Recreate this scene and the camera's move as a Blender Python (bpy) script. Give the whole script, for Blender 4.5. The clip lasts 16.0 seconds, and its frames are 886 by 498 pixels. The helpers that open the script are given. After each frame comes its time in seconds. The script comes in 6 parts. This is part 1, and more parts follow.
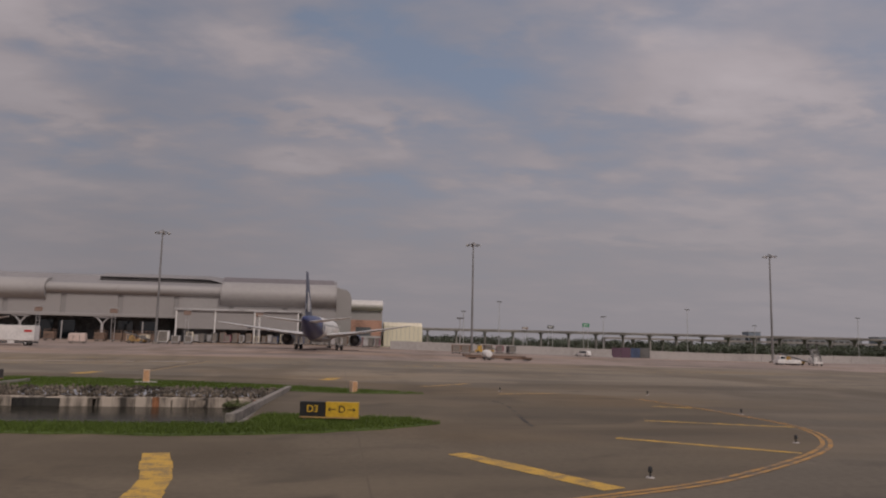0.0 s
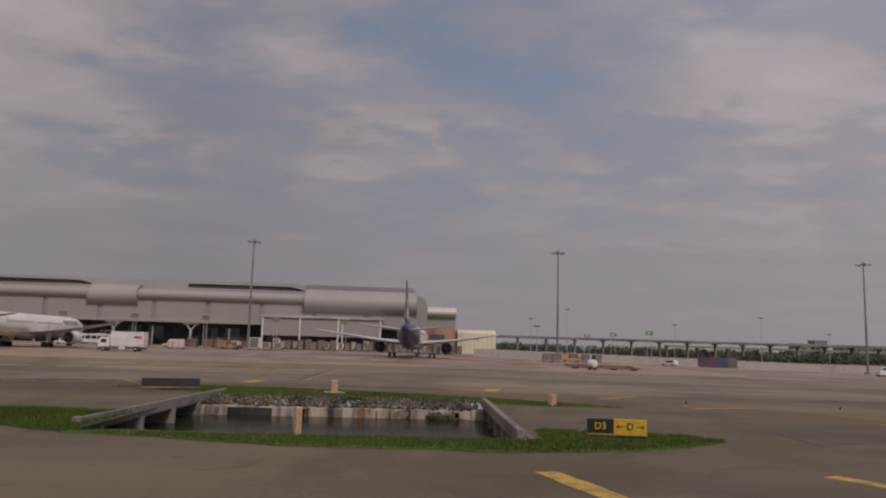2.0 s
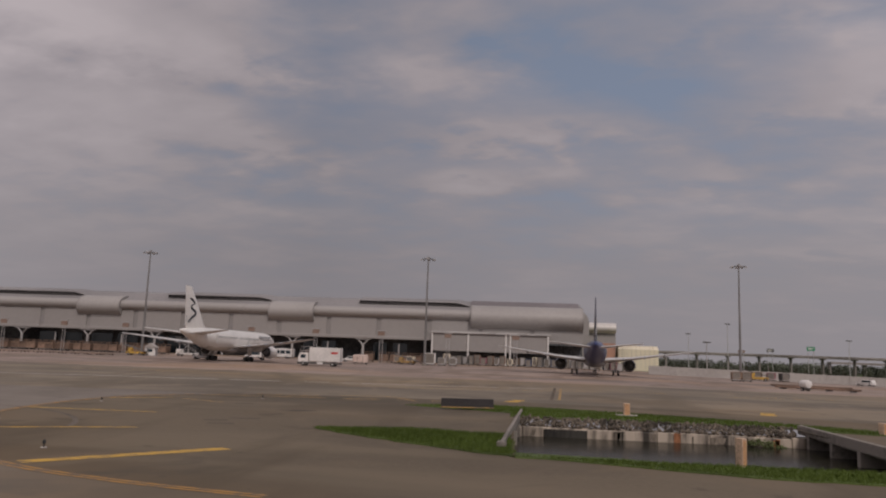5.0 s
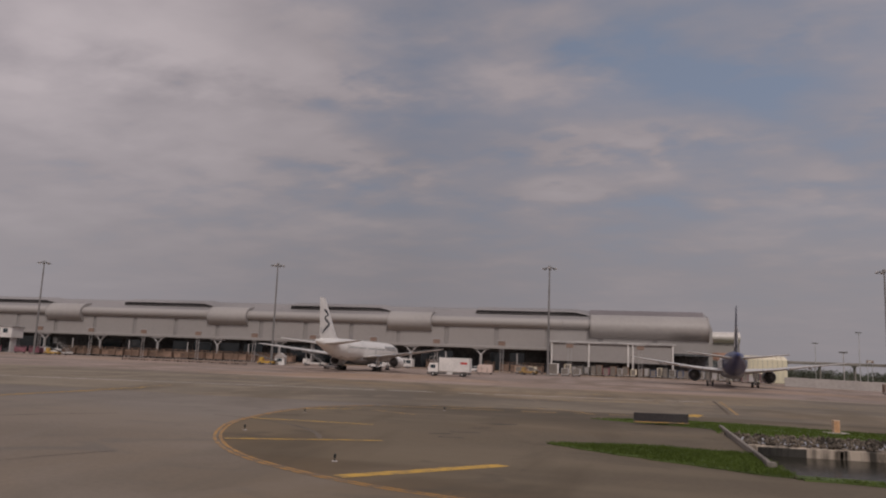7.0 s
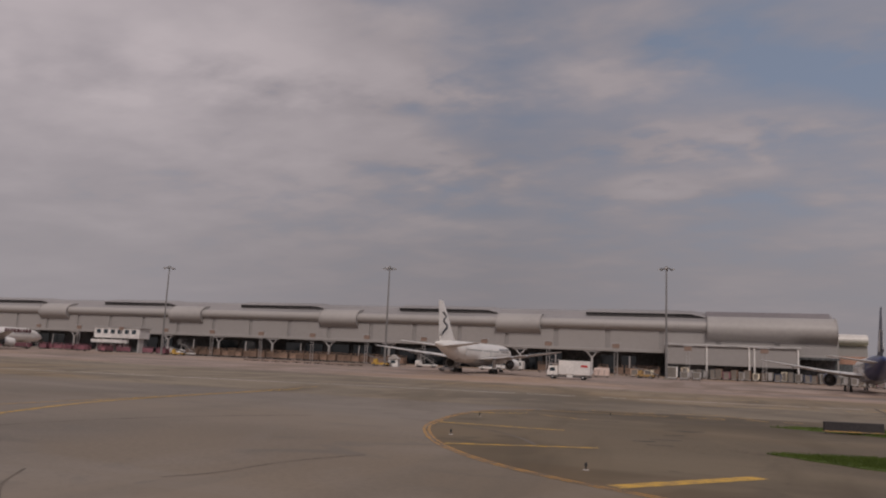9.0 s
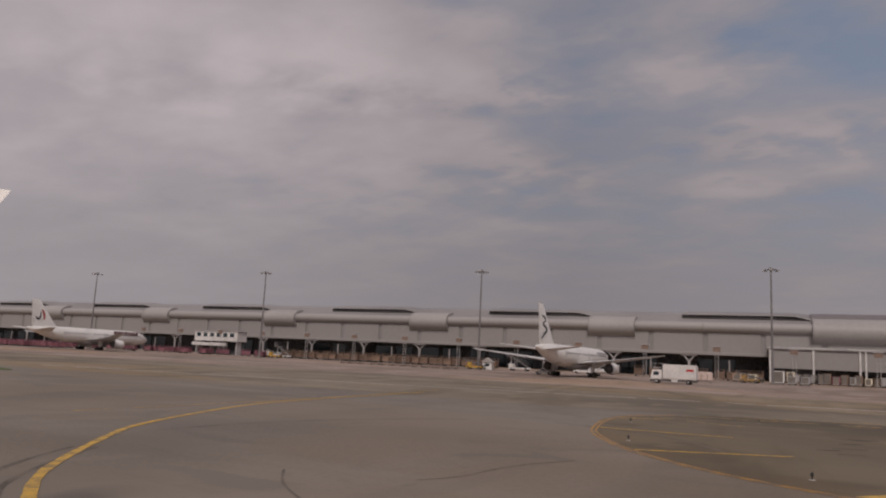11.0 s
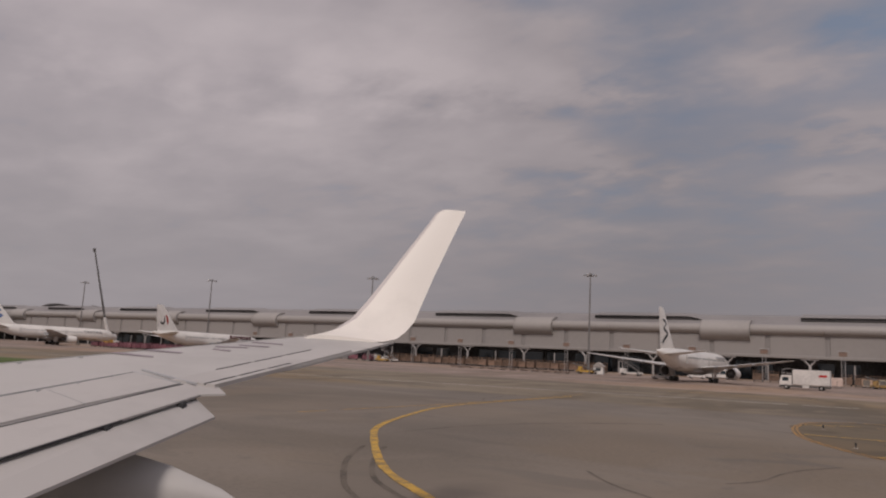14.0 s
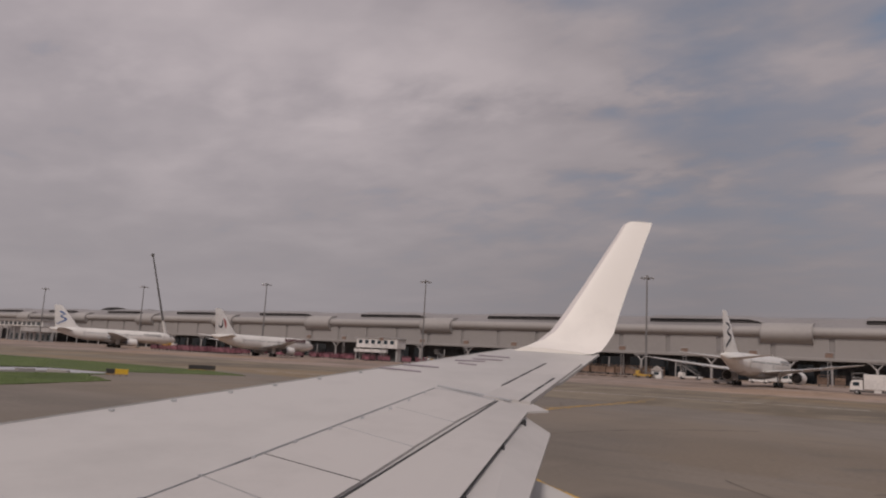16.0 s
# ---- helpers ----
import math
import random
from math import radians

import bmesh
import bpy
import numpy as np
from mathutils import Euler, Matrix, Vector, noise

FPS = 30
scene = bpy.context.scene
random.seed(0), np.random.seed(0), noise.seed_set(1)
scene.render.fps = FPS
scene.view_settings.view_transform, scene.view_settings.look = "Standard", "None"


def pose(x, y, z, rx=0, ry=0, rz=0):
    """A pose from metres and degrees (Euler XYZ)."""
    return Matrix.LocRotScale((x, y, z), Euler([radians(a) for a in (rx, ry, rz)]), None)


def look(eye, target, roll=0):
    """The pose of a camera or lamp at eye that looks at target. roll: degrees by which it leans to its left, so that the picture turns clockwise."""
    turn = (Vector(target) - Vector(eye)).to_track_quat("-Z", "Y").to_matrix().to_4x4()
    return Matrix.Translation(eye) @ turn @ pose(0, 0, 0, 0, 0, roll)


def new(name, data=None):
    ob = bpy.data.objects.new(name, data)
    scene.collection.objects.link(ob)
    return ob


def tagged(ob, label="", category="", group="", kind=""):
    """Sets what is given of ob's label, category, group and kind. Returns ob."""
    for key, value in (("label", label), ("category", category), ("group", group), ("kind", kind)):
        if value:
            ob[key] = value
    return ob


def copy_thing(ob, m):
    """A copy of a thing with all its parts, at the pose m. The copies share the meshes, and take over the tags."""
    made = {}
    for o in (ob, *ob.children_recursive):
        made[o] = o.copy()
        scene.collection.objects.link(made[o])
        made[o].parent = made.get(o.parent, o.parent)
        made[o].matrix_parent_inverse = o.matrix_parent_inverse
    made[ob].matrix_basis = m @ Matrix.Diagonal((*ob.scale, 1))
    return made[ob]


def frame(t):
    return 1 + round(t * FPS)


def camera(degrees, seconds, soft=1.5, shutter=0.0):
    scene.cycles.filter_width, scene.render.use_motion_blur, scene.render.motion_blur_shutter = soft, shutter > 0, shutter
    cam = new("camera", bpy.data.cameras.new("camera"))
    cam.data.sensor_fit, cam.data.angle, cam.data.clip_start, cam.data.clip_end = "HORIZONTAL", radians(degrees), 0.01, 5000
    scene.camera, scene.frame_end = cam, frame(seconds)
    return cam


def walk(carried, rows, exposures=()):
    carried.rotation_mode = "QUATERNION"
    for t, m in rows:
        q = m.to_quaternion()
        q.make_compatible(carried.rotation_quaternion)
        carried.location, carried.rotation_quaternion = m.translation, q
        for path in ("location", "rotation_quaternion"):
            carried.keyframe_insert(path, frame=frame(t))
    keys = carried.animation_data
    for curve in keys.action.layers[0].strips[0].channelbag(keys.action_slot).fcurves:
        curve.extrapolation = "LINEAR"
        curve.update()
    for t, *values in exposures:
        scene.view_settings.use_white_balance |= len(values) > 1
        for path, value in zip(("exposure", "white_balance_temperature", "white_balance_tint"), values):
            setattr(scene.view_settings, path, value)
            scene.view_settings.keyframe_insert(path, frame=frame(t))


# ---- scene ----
cam = camera(60.9, 16.0, soft=2.1)
PATH = [
    (0, (-0.884, -4.149, 3.462), (-0.617, -2.183, 3.712), 1.24),
    (0.5, (-3.748, -3.798, 3.511), (-3.498, -1.831, 3.773), 1.38),
    (1, (-6.418, -3.636, 3.572), (-6.198, -1.666, 3.839), 1.36),
    (1.5, (-8.938, -3.608, 3.638), (-8.760, -1.634, 3.904), 1.38),
    (2, (-11.342, -3.672, 3.706), (-11.200, -1.694, 3.969), 1.65),
    (2.5, (-13.653, -3.794, 3.771), (-13.560, -1.813, 4.033), 1.50),
    (3, (-15.888, -3.949, 3.830), (-15.850, -1.968, 4.098), 1.59),
    (3.5, (-18.058, -4.122, 3.882), (-18.073, -2.141, 4.155), 1.62),
    (4, (-20.169, -4.302, 3.926), (-20.239, -2.323, 4.204), 1.75),
    (6.5, (-29.825, -5.274, 4.032), (-30.198, -3.332, 4.331), 2.31),
    (7, (-31.557, -5.517, 4.033), (-31.991, -3.588, 4.334), 2.27),
    (7.5, (-33.217, -5.794, 4.029), (-33.711, -3.880, 4.330), 2.35),
    (8, (-34.803, -6.114, 4.020), (-35.350, -4.214, 4.320), 2.53),
    (8.5, (-36.314, -6.482, 4.005), (-36.921, -4.600, 4.304), 2.48),
    (9, (-37.753, -6.905, 3.986), (-38.413, -5.040, 4.281), 2.59),
    (11.5, (-43.974, -9.870, 3.808), (-44.852, -8.097, 4.102), 2.81),
    (12, (-45.055, -10.602, 3.758), (-45.969, -8.847, 4.052), 2.84),
    (12.5, (-46.090, -11.356, 3.703), (-47.042, -9.621, 3.996), 2.82),
    (13, (-47.079, -12.115, 3.648), (-48.060, -10.397, 3.940), 2.84),
    (13.5, (-48.017, -12.860, 3.594), (-49.027, -11.158, 3.887), 2.97),
    (14, (-48.897, -13.567, 3.547), (-49.931, -11.880, 3.839), 2.98),
    (14.5, (-49.704, -14.211, 3.511), (-50.763, -12.540, 3.803), 3.04),
    (15, (-50.416, -14.765, 3.494), (-51.499, -13.110, 3.786), 3.00),
    (15.5, (-51.002, -15.198, 3.505), (-52.110, -13.559, 3.797), 3.06),
    (16, (-51.421, -15.480, 3.558), (-52.552, -13.857, 3.851), 3.10),
]
walk(cam, [(t, look(eye, target, roll)) for t, eye, target, roll in PATH],
     [(0.0, 0.05, 6480, 15), (8.0, 0.06, 6530, 15), (16.0, 0.08, 6590, 15)])

# ---- world, sun, light ----
SUN_AZ, SUN_EL = radians(160), radians(46)
world = bpy.data.worlds.new("sky")
scene.world = world
world.use_nodes = True
wn, wl = world.node_tree.nodes, world.node_tree.links
wn.clear()


def wnode(kind, **values):
    n = wn.new(kind)
    for k, v in values.items():
        n.inputs[k].default_value = v
    return n


def wmath(op, a, b=None, c=None):
    n = wn.new("ShaderNodeMath")
    n.operation = op
    for i, v in enumerate((a, b, c)):
        if v is None:
            continue
        if isinstance(v, (int, float)):
            n.inputs[i].default_value = v
        else:
            wl.new(v, n.inputs[i])
    return n.outputs[0]


def wramp(fac, stops):
    n = wn.new("ShaderNodeValToRGB")
    while len(n.color_ramp.elements) < len(stops):
        n.color_ramp.elements.new(0.5)
    for e, (p, c) in zip(n.color_ramp.elements, stops):
        e.position, e.color = p, (*c, 1)
    wl.new(fac, n.inputs[0])
    return n.outputs[0]


def wmix(fac, a, b):
    n = wn.new("ShaderNodeMix")
    n.data_type = "RGBA"
    if isinstance(fac, (int, float)):
        n.inputs[0].default_value = fac
    else:
        wl.new(fac, n.inputs[0])
    for i, v in ((6, a), (7, b)):
        if isinstance(v, tuple):
            n.inputs[i].default_value = (*v, 1)
        else:
            wl.new(v, n.inputs[i])
    return n.outputs[2]


sky = wn.new("ShaderNodeTexSky")
sky.sky_type, sky.sun_disc = "NISHITA", False
sky.sun_elevation, sky.sun_rotation = SUN_EL, SUN_AZ
sky.air_density, sky.dust_density, sky.ozone_density = 1.0, 2.5, 1.5
coords = wn.new("ShaderNodeTexCoord")
sep = wn.new("ShaderNodeSeparateXYZ")
wl.new(coords.outputs["Generated"], sep.inputs[0])
up = wmath("MAXIMUM", sep.outputs[2], 0.0)
flat = wmath("ADD", up, 0.17)
comb = wn.new("ShaderNodeCombineXYZ")
wl.new(wmath("DIVIDE", sep.outputs[0], flat), comb.inputs[0])
wl.new(wmath("DIVIDE", sep.outputs[1], flat), comb.inputs[1])


def wnoise(scale, detail, rough, distort, offset):
    m = wn.new("ShaderNodeMapping")
    m.inputs["Location"].default_value = offset
    m.inputs["Rotation"].default_value = (0, 0, 0.5)
    m.inputs["Scale"].default_value = (1.05, 1.45, 1)
    wl.new(comb.outputs[0], m.inputs[0])
    n = wnode("ShaderNodeTexNoise", Scale=scale, Detail=detail, Roughness=rough, Distortion=distort)
    wl.new(m.outputs[0], n.inputs["Vector"])
    return n.outputs["Fac"]


big = wnoise(0.5, 3, 0.5, 0.3, (3.1, 0.4, 0))
mid = wnoise(1.9, 5, 0.48, 0.15, (1.7, 5.2, 0))
fine = wnoise(5.5, 5, 0.5, 0.15, (7.7, 2.1, 0))
# azimuth (left of the terminal's normal) and height in the sky, stirred so that no bank has a clean edge
bearing = wmath("ARCTAN2", wmath("MULTIPLY", sep.outputs[0], -1.0), sep.outputs[1])
el = wmath("ARCSINE", sep.outputs[2])
az = wmath("ADD", bearing, wmath("ADD", wmath("MULTIPLY_ADD", mid, 0.22, -0.11), wmath("MULTIPLY_ADD", fine, 0.17, -0.085)))
el = wmath("ADD", el, wmath("ADD", wmath("MULTIPLY_ADD", big, 0.06, -0.03), wmath("MULTIPLY_ADD", fine, 0.10, -0.05)))


def banks(rows):
    """Soft cloud banks: azimuth, height, half width, half height in degrees, strength."""
    total = 0.0
    for a, e, w, h, k in rows:
        u = wmath("MULTIPLY_ADD", az, 57.3 / w, -a / w)
        v = wmath("MULTIPLY_ADD", el, 57.3 / h, -e / h)
        r = wmath("MULTIPLY_ADD", u, u, wmath("MULTIPLY", v, v))
        total = wmath("MULTIPLY_ADD", wmath("EXPONENT", wmath("MULTIPLY", r, -0.7)), k, total)
    return total


clearing = banks([(-3.7, 21.0, 5.6, 2.1, 0.8), (-9.9, 19.5, 4.7, 1.5, 0.7), (-23.8, 22.6, 5.6, 1.5, 0.9), (0.8, 21.5, 2.6, 1.7, 0.5), (-3.4, 14.8, 3.0, 0.9, 0.5), (-7.5, 11.5, 5.2, 0.9, 0.4), (15.9, 18.6, 4.7, 2.6, 0.35), (15.0, 11.4, 3.0, 0.6, 0.3), (-13.9, 18.3, 2.6, 1.1, 0.6), (15.3, 22.9, 3.0, 1.9, 0.6), (18.2, 11.4, 3.9, 1.3, 0.4), (23.9, 26.7, 3.9, 0.9, 0.5), (48.5, 23.9, 3.4, 0.9, 0.3)])
bright = banks([(4.0, 16.6, 4.7, 0.8, 0.6), (-4.7, 17.3, 6.4, 1.1, 0.5), (-32.0, 19.3, 8.6, 1.9, 0.55), (-36.6, 16.9, 4.7, 0.9, 0.5), (4.7, 13.1, 3.9, 0.7, 0.45), (-14.4, 13.5, 2.1, 0.9, 0.4), (-18.7, 17.5, 3.9, 0.9, 0.4), (19.2, 15.1, 4.7, 1.3, 0.35), (-23.2, 8.5, 8.6, 0.6, 0.3), (20.8, 21.1, 6.4, 1.7, 0.4), (-11.2, 23.1, 3.0, 1.3, 0.3), (-31.2, 16.5, 15.0, 6.9, 0.18), (41.6, 20.8, 8.6, 3.4, 0.4), (27.9, 21.3, 7.7, 1.7, 0.2), (19.3, 15.4, 3.0, 1.1, 0.4), (43.9, 22.1, 10.7, 3.4, 0.35), (62.9, 21.2, 10.7, 2.6, 0.35), (34.0, 22.0, 8.6, 1.9, 0.2), (24.9, 15.8, 5.6, 1.1, 0.3)])
dull = banks([(-0.5, 12.1, 7.3, 1.7, 0.35), (-31.1, 13.0, 8.6, 1.7, 0.2), (28.9, 18.4, 6.9, 1.3, 0.6), (-10.8, 20.7, 8.6, 2.6, 0.2), (54.0, 16.8, 10.7, 0.9, 0.2), (11.8, 16.5, 6.4, 1.7, 0.3)])
cover = wmath("ADD", wmath("MULTIPLY", big, 0.22), wmath("ADD", wmath("MULTIPLY", mid, 0.48), wmath("MULTIPLY", fine, 0.30)))
leftward = wmath("MINIMUM", wmath("MAXIMUM", wmath("MULTIPLY_ADD", bearing, 2.2, -0.75), 0.0), 1.0)
cover = wmath("MULTIPLY_ADD", leftward, 0.15, cover)
cover = wmath("MULTIPLY_ADD", clearing, -0.095, wmath("MULTIPLY_ADD", bright, 0.18, cover))
mask = wramp(cover, [(0.35, (0, 0, 0)), (0.44, (0.42, 0.42, 0.42)), (0.58, (1, 1, 1))])
lump = wmath("ADD", wmath("MULTIPLY", mid, 0.42), wmath("ADD", wmath("MULTIPLY", fine, 0.13), wmath("MULTIPLY", big, 0.45)))
lump = wmath("MULTIPLY_ADD", leftward, 0.03, lump)
lump = wmath("MULTIPLY_ADD", dull, -0.085, wmath("MULTIPLY_ADD", bright, 0.115, lump))
shade = wramp(lump, [(0.39, (2.00, 1.84, 1.92)), (0.50, (2.42, 2.20, 2.26)), (0.64, (3.26, 2.94, 2.95))])
# the overcast is thinner and brighter towards both sides, thickest a little left of the terminal's normal
veil = wramp(wmath("MULTIPLY_ADD", bearing, 57.3 / 180, 60 / 180), [(f, (v, v, v)) for f, v in ((0.0, 0.57), (0.11, 0.55), (0.22, 0.52), (0.33, 0.485), (0.42, 0.43), (0.48, 0.465), (0.56, 0.545), (0.64, 0.575), (0.80, 0.59))])
glow = wmath("MULTIPLY", veil, 2.0)
lowband = wramp(up, [(0.02, (1, 1, 1)), (0.12, (0.84, 0.84, 0.84)), (0.20, (0.45, 0.45, 0.45)), (0.34, (0, 0, 0))])
clear = wmix(0.85, sky.outputs[0], (1.38, 1.61, 2.00))
body = wmix(wmath("MULTIPLY", mask, 0.94), clear, shade)
haze = wmix(wmath("MULTIPLY", lowband, 0.93), body, (1.87, 1.77, 1.83))
lit = wn.new("ShaderNodeVectorMath")
lit.operation = "SCALE"
wl.new(haze, lit.inputs[0])
wl.new(glow, lit.inputs["Scale"])
back = wnode("ShaderNodeBackground", Strength=0.13)
wl.new(lit.outputs[0], back.inputs[0])
outw = wn.new("ShaderNodeOutputWorld")
wl.new(back.outputs[0], outw.inputs[0])

sun = new("sun", bpy.data.lights.new("sun", "SUN"))
sun.data.energy, sun.data.angle, sun.data.color = 1.4, radians(12), (1.0, 0.93, 0.85)
sun.matrix_world = look((math.sin(SUN_AZ) * 50, math.cos(SUN_AZ) * 50, 50 * math.tan(SUN_EL)), (0, 0, 0))


# ---- materials ----
def material(name, colour, rough=0.7, metal=0.0, vary=0.12, scale=1.0, bump=0.0, dark=None, streak=False, island=False, per_object=0.0, spec=0.5, stain_scale=0.12):
    """A surface with grain and larger stains at real size, in metres."""
    m = bpy.data.materials.new(name)
    m.use_nodes = True
    n, l = m.node_tree.nodes, m.node_tree.links
    b = n["Principled BSDF"]
    b.inputs["Roughness"].default_value, b.inputs["Metallic"].default_value = rough, metal
    b.inputs["Specular IOR Level"].default_value = spec
    co = n.new("ShaderNodeTexCoord")
    mp = n.new("ShaderNodeMapping")
    if streak:
        mp.inputs["Scale"].default_value = (1, 1, 0.12)
    l.new(co.outputs["Object"], mp.inputs[0])
    g = n.new("ShaderNodeTexNoise")
    g.inputs["Scale"].default_value, g.inputs["Detail"].default_value, g.inputs["Roughness"].default_value = 3.0 * scale, 6, 0.65
    s = n.new("ShaderNodeTexNoise")
    s.inputs["Scale"].default_value, s.inputs["Detail"].default_value = stain_scale * scale, 5
    l.new(mp.outputs[0], g.inputs["Vector"])
    l.new(mp.outputs[0], s.inputs["Vector"])
    add = n.new("ShaderNodeMath")
    add.operation = "MULTIPLY_ADD"
    l.new(s.outputs["Fac"], add.inputs[0])
    add.inputs[1].default_value = 1.3
    l.new(g.outputs["Fac"], add.inputs[2])
    r = n.new("ShaderNodeValToRGB")
    d = dark or tuple(c * (1 - 2.2 * vary) for c in colour)
    r.color_ramp.elements[0].position, r.color_ramp.elements[0].color = 0.75, (*d, 1)
    r.color_ramp.elements[1].position, r.color_ramp.elements[1].color = 1.45, (*[min(1, c * (1 + vary)) for c in colour], 1)
    r.color_ramp.elements[1].position = 1.0
    sc = n.new("ShaderNodeMath")
    sc.operation = "MULTIPLY"
    sc.inputs[1].default_value = 0.8
    l.new(add.outputs[0], sc.inputs[0])
    l.new(sc.outputs[0], r.inputs[0])
    col = r.outputs[0]
    if per_object or island:
        hsv = n.new("ShaderNodeHueSaturation")
        rnd = n.new("ShaderNodeNewGeometry") if island else n.new("ShaderNodeObjectInfo")
        ma = n.new("ShaderNodeMath")
        ma.operation = "MULTIPLY_ADD"
        l.new(rnd.outputs["Random Per Island" if island else "Random"], ma.inputs[0])
        k = per_object or 0.5
        ma.inputs[1].default_value, ma.inputs[2].default_value = k, 1 - k / 2
        l.new(ma.outputs[0], hsv.inputs["Value"])
        l.new(col, hsv.inputs["Color"])
        col = hsv.outputs[0]
    l.new(col, b.inputs["Base Color"])
    if bump:
        bp = n.new("ShaderNodeBump")
        bp.inputs["Strength"].default_value, bp.inputs["Distance"].default_value = bump, 0.02
        l.new(g.outputs["Fac"], bp.inputs["Height"])
        l.new(bp.outputs[0], b.inputs["Normal"])
    return m


def pavement_material(name, colour, joints, west=0.0):
    """Pavement with worn wheel lanes, patches, oil spots and slab joints."""
    m = material(name, colour, 0.85, vary=0.10, scale=1.4, bump=0.08, stain_scale=0.03)
    n, l = m.node_tree.nodes, m.node_tree.links
    b = n["Principled BSDF"]
    base = b.inputs["Base Color"].links[0].from_socket
    co = n.new("ShaderNodeTexCoord")

    def layer(src, scale, stretch, lo, hi, tone, k, swirl=0.4, turn=0.15):
        mp = n.new("ShaderNodeMapping")
        mp.inputs["Scale"].default_value = stretch
        mp.inputs["Rotation"].default_value = (0, 0, turn)
        l.new(co.outputs["Object"], mp.inputs[0])
        t = n.new("ShaderNodeTexNoise")
        t.inputs["Scale"].default_value, t.inputs["Detail"].default_value, t.inputs["Distortion"].default_value = scale, 5, swirl
        l.new(mp.outputs[0], t.inputs["Vector"])
        r = n.new("ShaderNodeMapRange")
        r.inputs[1].default_value, r.inputs[2].default_value, r.inputs[4].default_value = lo, hi, k
        l.new(t.outputs["Fac"], r.inputs[0])
        mx = n.new("ShaderNodeMix")
        mx.data_type = "RGBA"
        mx.inputs[7].default_value = (*tone, 1)
        l.new(r.outputs[0], mx.inputs[0])
        l.new(src, mx.inputs[6])
        return mx.outputs[2]

    col = layer(base, 0.045, (0.5, 1, 1), 0.47, 0.60, tuple(c * 0.56 for c in colour), 0.85)
    col = layer(col, 0.03, (0.5, 0.9, 1.7), 0.5, 0.62, (colour[0] * 1.20, colour[1] * 1.02, colour[2] * 0.76), 0.8)
    col = layer(col, 0.11, (0.28, 1.2, 1), 0.51, 0.62, tuple(c * 1.32 for c in colour), 0.6)
    col = layer(col, 0.25, (0.6, 1, 2.3), 0.57, 0.68, tuple(c * 0.58 for c in colour), 0.75, 1.2)
    col = layer(col, 0.07, (1, 0.28, 1), 0.52, 0.66, (colour[0] * 0.62, colour[1] * 0.58, colour[2] * 0.50), 0.75, 1.6, 0.6)
    col = layer(col, 0.16, (0.8, 0.5, 1), 0.55, 0.66, (colour[0] * 1.25, colour[1] * 1.20, colour[2] * 1.15), 0.55, 1.5, -0.4)
    col = layer(col, 0.9, (1, 0.5, 1), 0.68, 0.74, tuple(c * 0.5 for c in colour), 0.6)
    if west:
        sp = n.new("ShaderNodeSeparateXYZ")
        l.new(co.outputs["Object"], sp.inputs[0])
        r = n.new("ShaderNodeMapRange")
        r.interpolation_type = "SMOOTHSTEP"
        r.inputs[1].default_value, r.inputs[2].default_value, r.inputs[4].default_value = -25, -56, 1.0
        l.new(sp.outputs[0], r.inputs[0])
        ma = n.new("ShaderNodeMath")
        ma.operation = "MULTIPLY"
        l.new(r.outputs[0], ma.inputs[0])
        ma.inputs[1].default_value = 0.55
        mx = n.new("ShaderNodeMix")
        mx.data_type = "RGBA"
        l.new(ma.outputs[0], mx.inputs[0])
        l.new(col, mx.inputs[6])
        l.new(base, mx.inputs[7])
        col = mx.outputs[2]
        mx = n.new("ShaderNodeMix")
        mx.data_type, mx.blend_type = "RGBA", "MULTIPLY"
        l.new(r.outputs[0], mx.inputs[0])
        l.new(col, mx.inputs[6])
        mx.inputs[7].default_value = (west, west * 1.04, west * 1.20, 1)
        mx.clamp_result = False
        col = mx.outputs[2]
    br = n.new("ShaderNodeTexBrick")
    br.inputs["Scale"].default_value = 1.0
    br.inputs["Mortar Size"].default_value = 0.03
    br.inputs["Brick Width"].default_value, br.inputs["Row Height"].default_value = (7.5, 7.5) if joints else (400, 30)
    br.offset = 0.0
    l.new(co.outputs["Object"], br.inputs["Vector"])
    mx = n.new("ShaderNodeMix")
    mx.data_type = "RGBA"
    l.new(br.outputs["Fac"], mx.inputs[0])
    mx.inputs[7].default_value = (*[c * (0.7 if joints else 0.85) for c in colour], 1)
    l.new(col, mx.inputs[6])
    l.new(mx.outputs[2], b.inputs["Base Color"])
    return m


def glass_material(name, tint=(0.02, 0.025, 0.03), rough=0.08):
    return material(name, tint, rough, 0.0, 0.05, spec=0.8)


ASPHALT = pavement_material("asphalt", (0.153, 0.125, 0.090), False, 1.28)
SHOULDER = pavement_material("stained_shoulder_asphalt", (0.138, 0.107, 0.069), False)
TAXILANE = pavement_material("taxilane_asphalt", (0.208, 0.170, 0.124), False)
APRON = pavement_material("apron_concrete", (0.30, 0.232, 0.194), True)
CONCRETE = material("concrete", (0.215, 0.19, 0.165), 0.9, vary=0.22, scale=1.2, bump=0.3)
VIADUCT = material("sooty_concrete", (0.27, 0.24, 0.22), 0.9, vary=0.15, scale=0.4)
CONCRETE_PALE = material("pale_concrete", (0.40, 0.365, 0.34), 0.85, vary=0.06, scale=0.35)
CANAL_WALL = material("stained_canal_concrete", (0.40, 0.335, 0.27), 0.9, vary=0.25, scale=0.55, bump=0.6, dark=(0.05, 0.042, 0.034), stain_scale=1.6, streak=True)
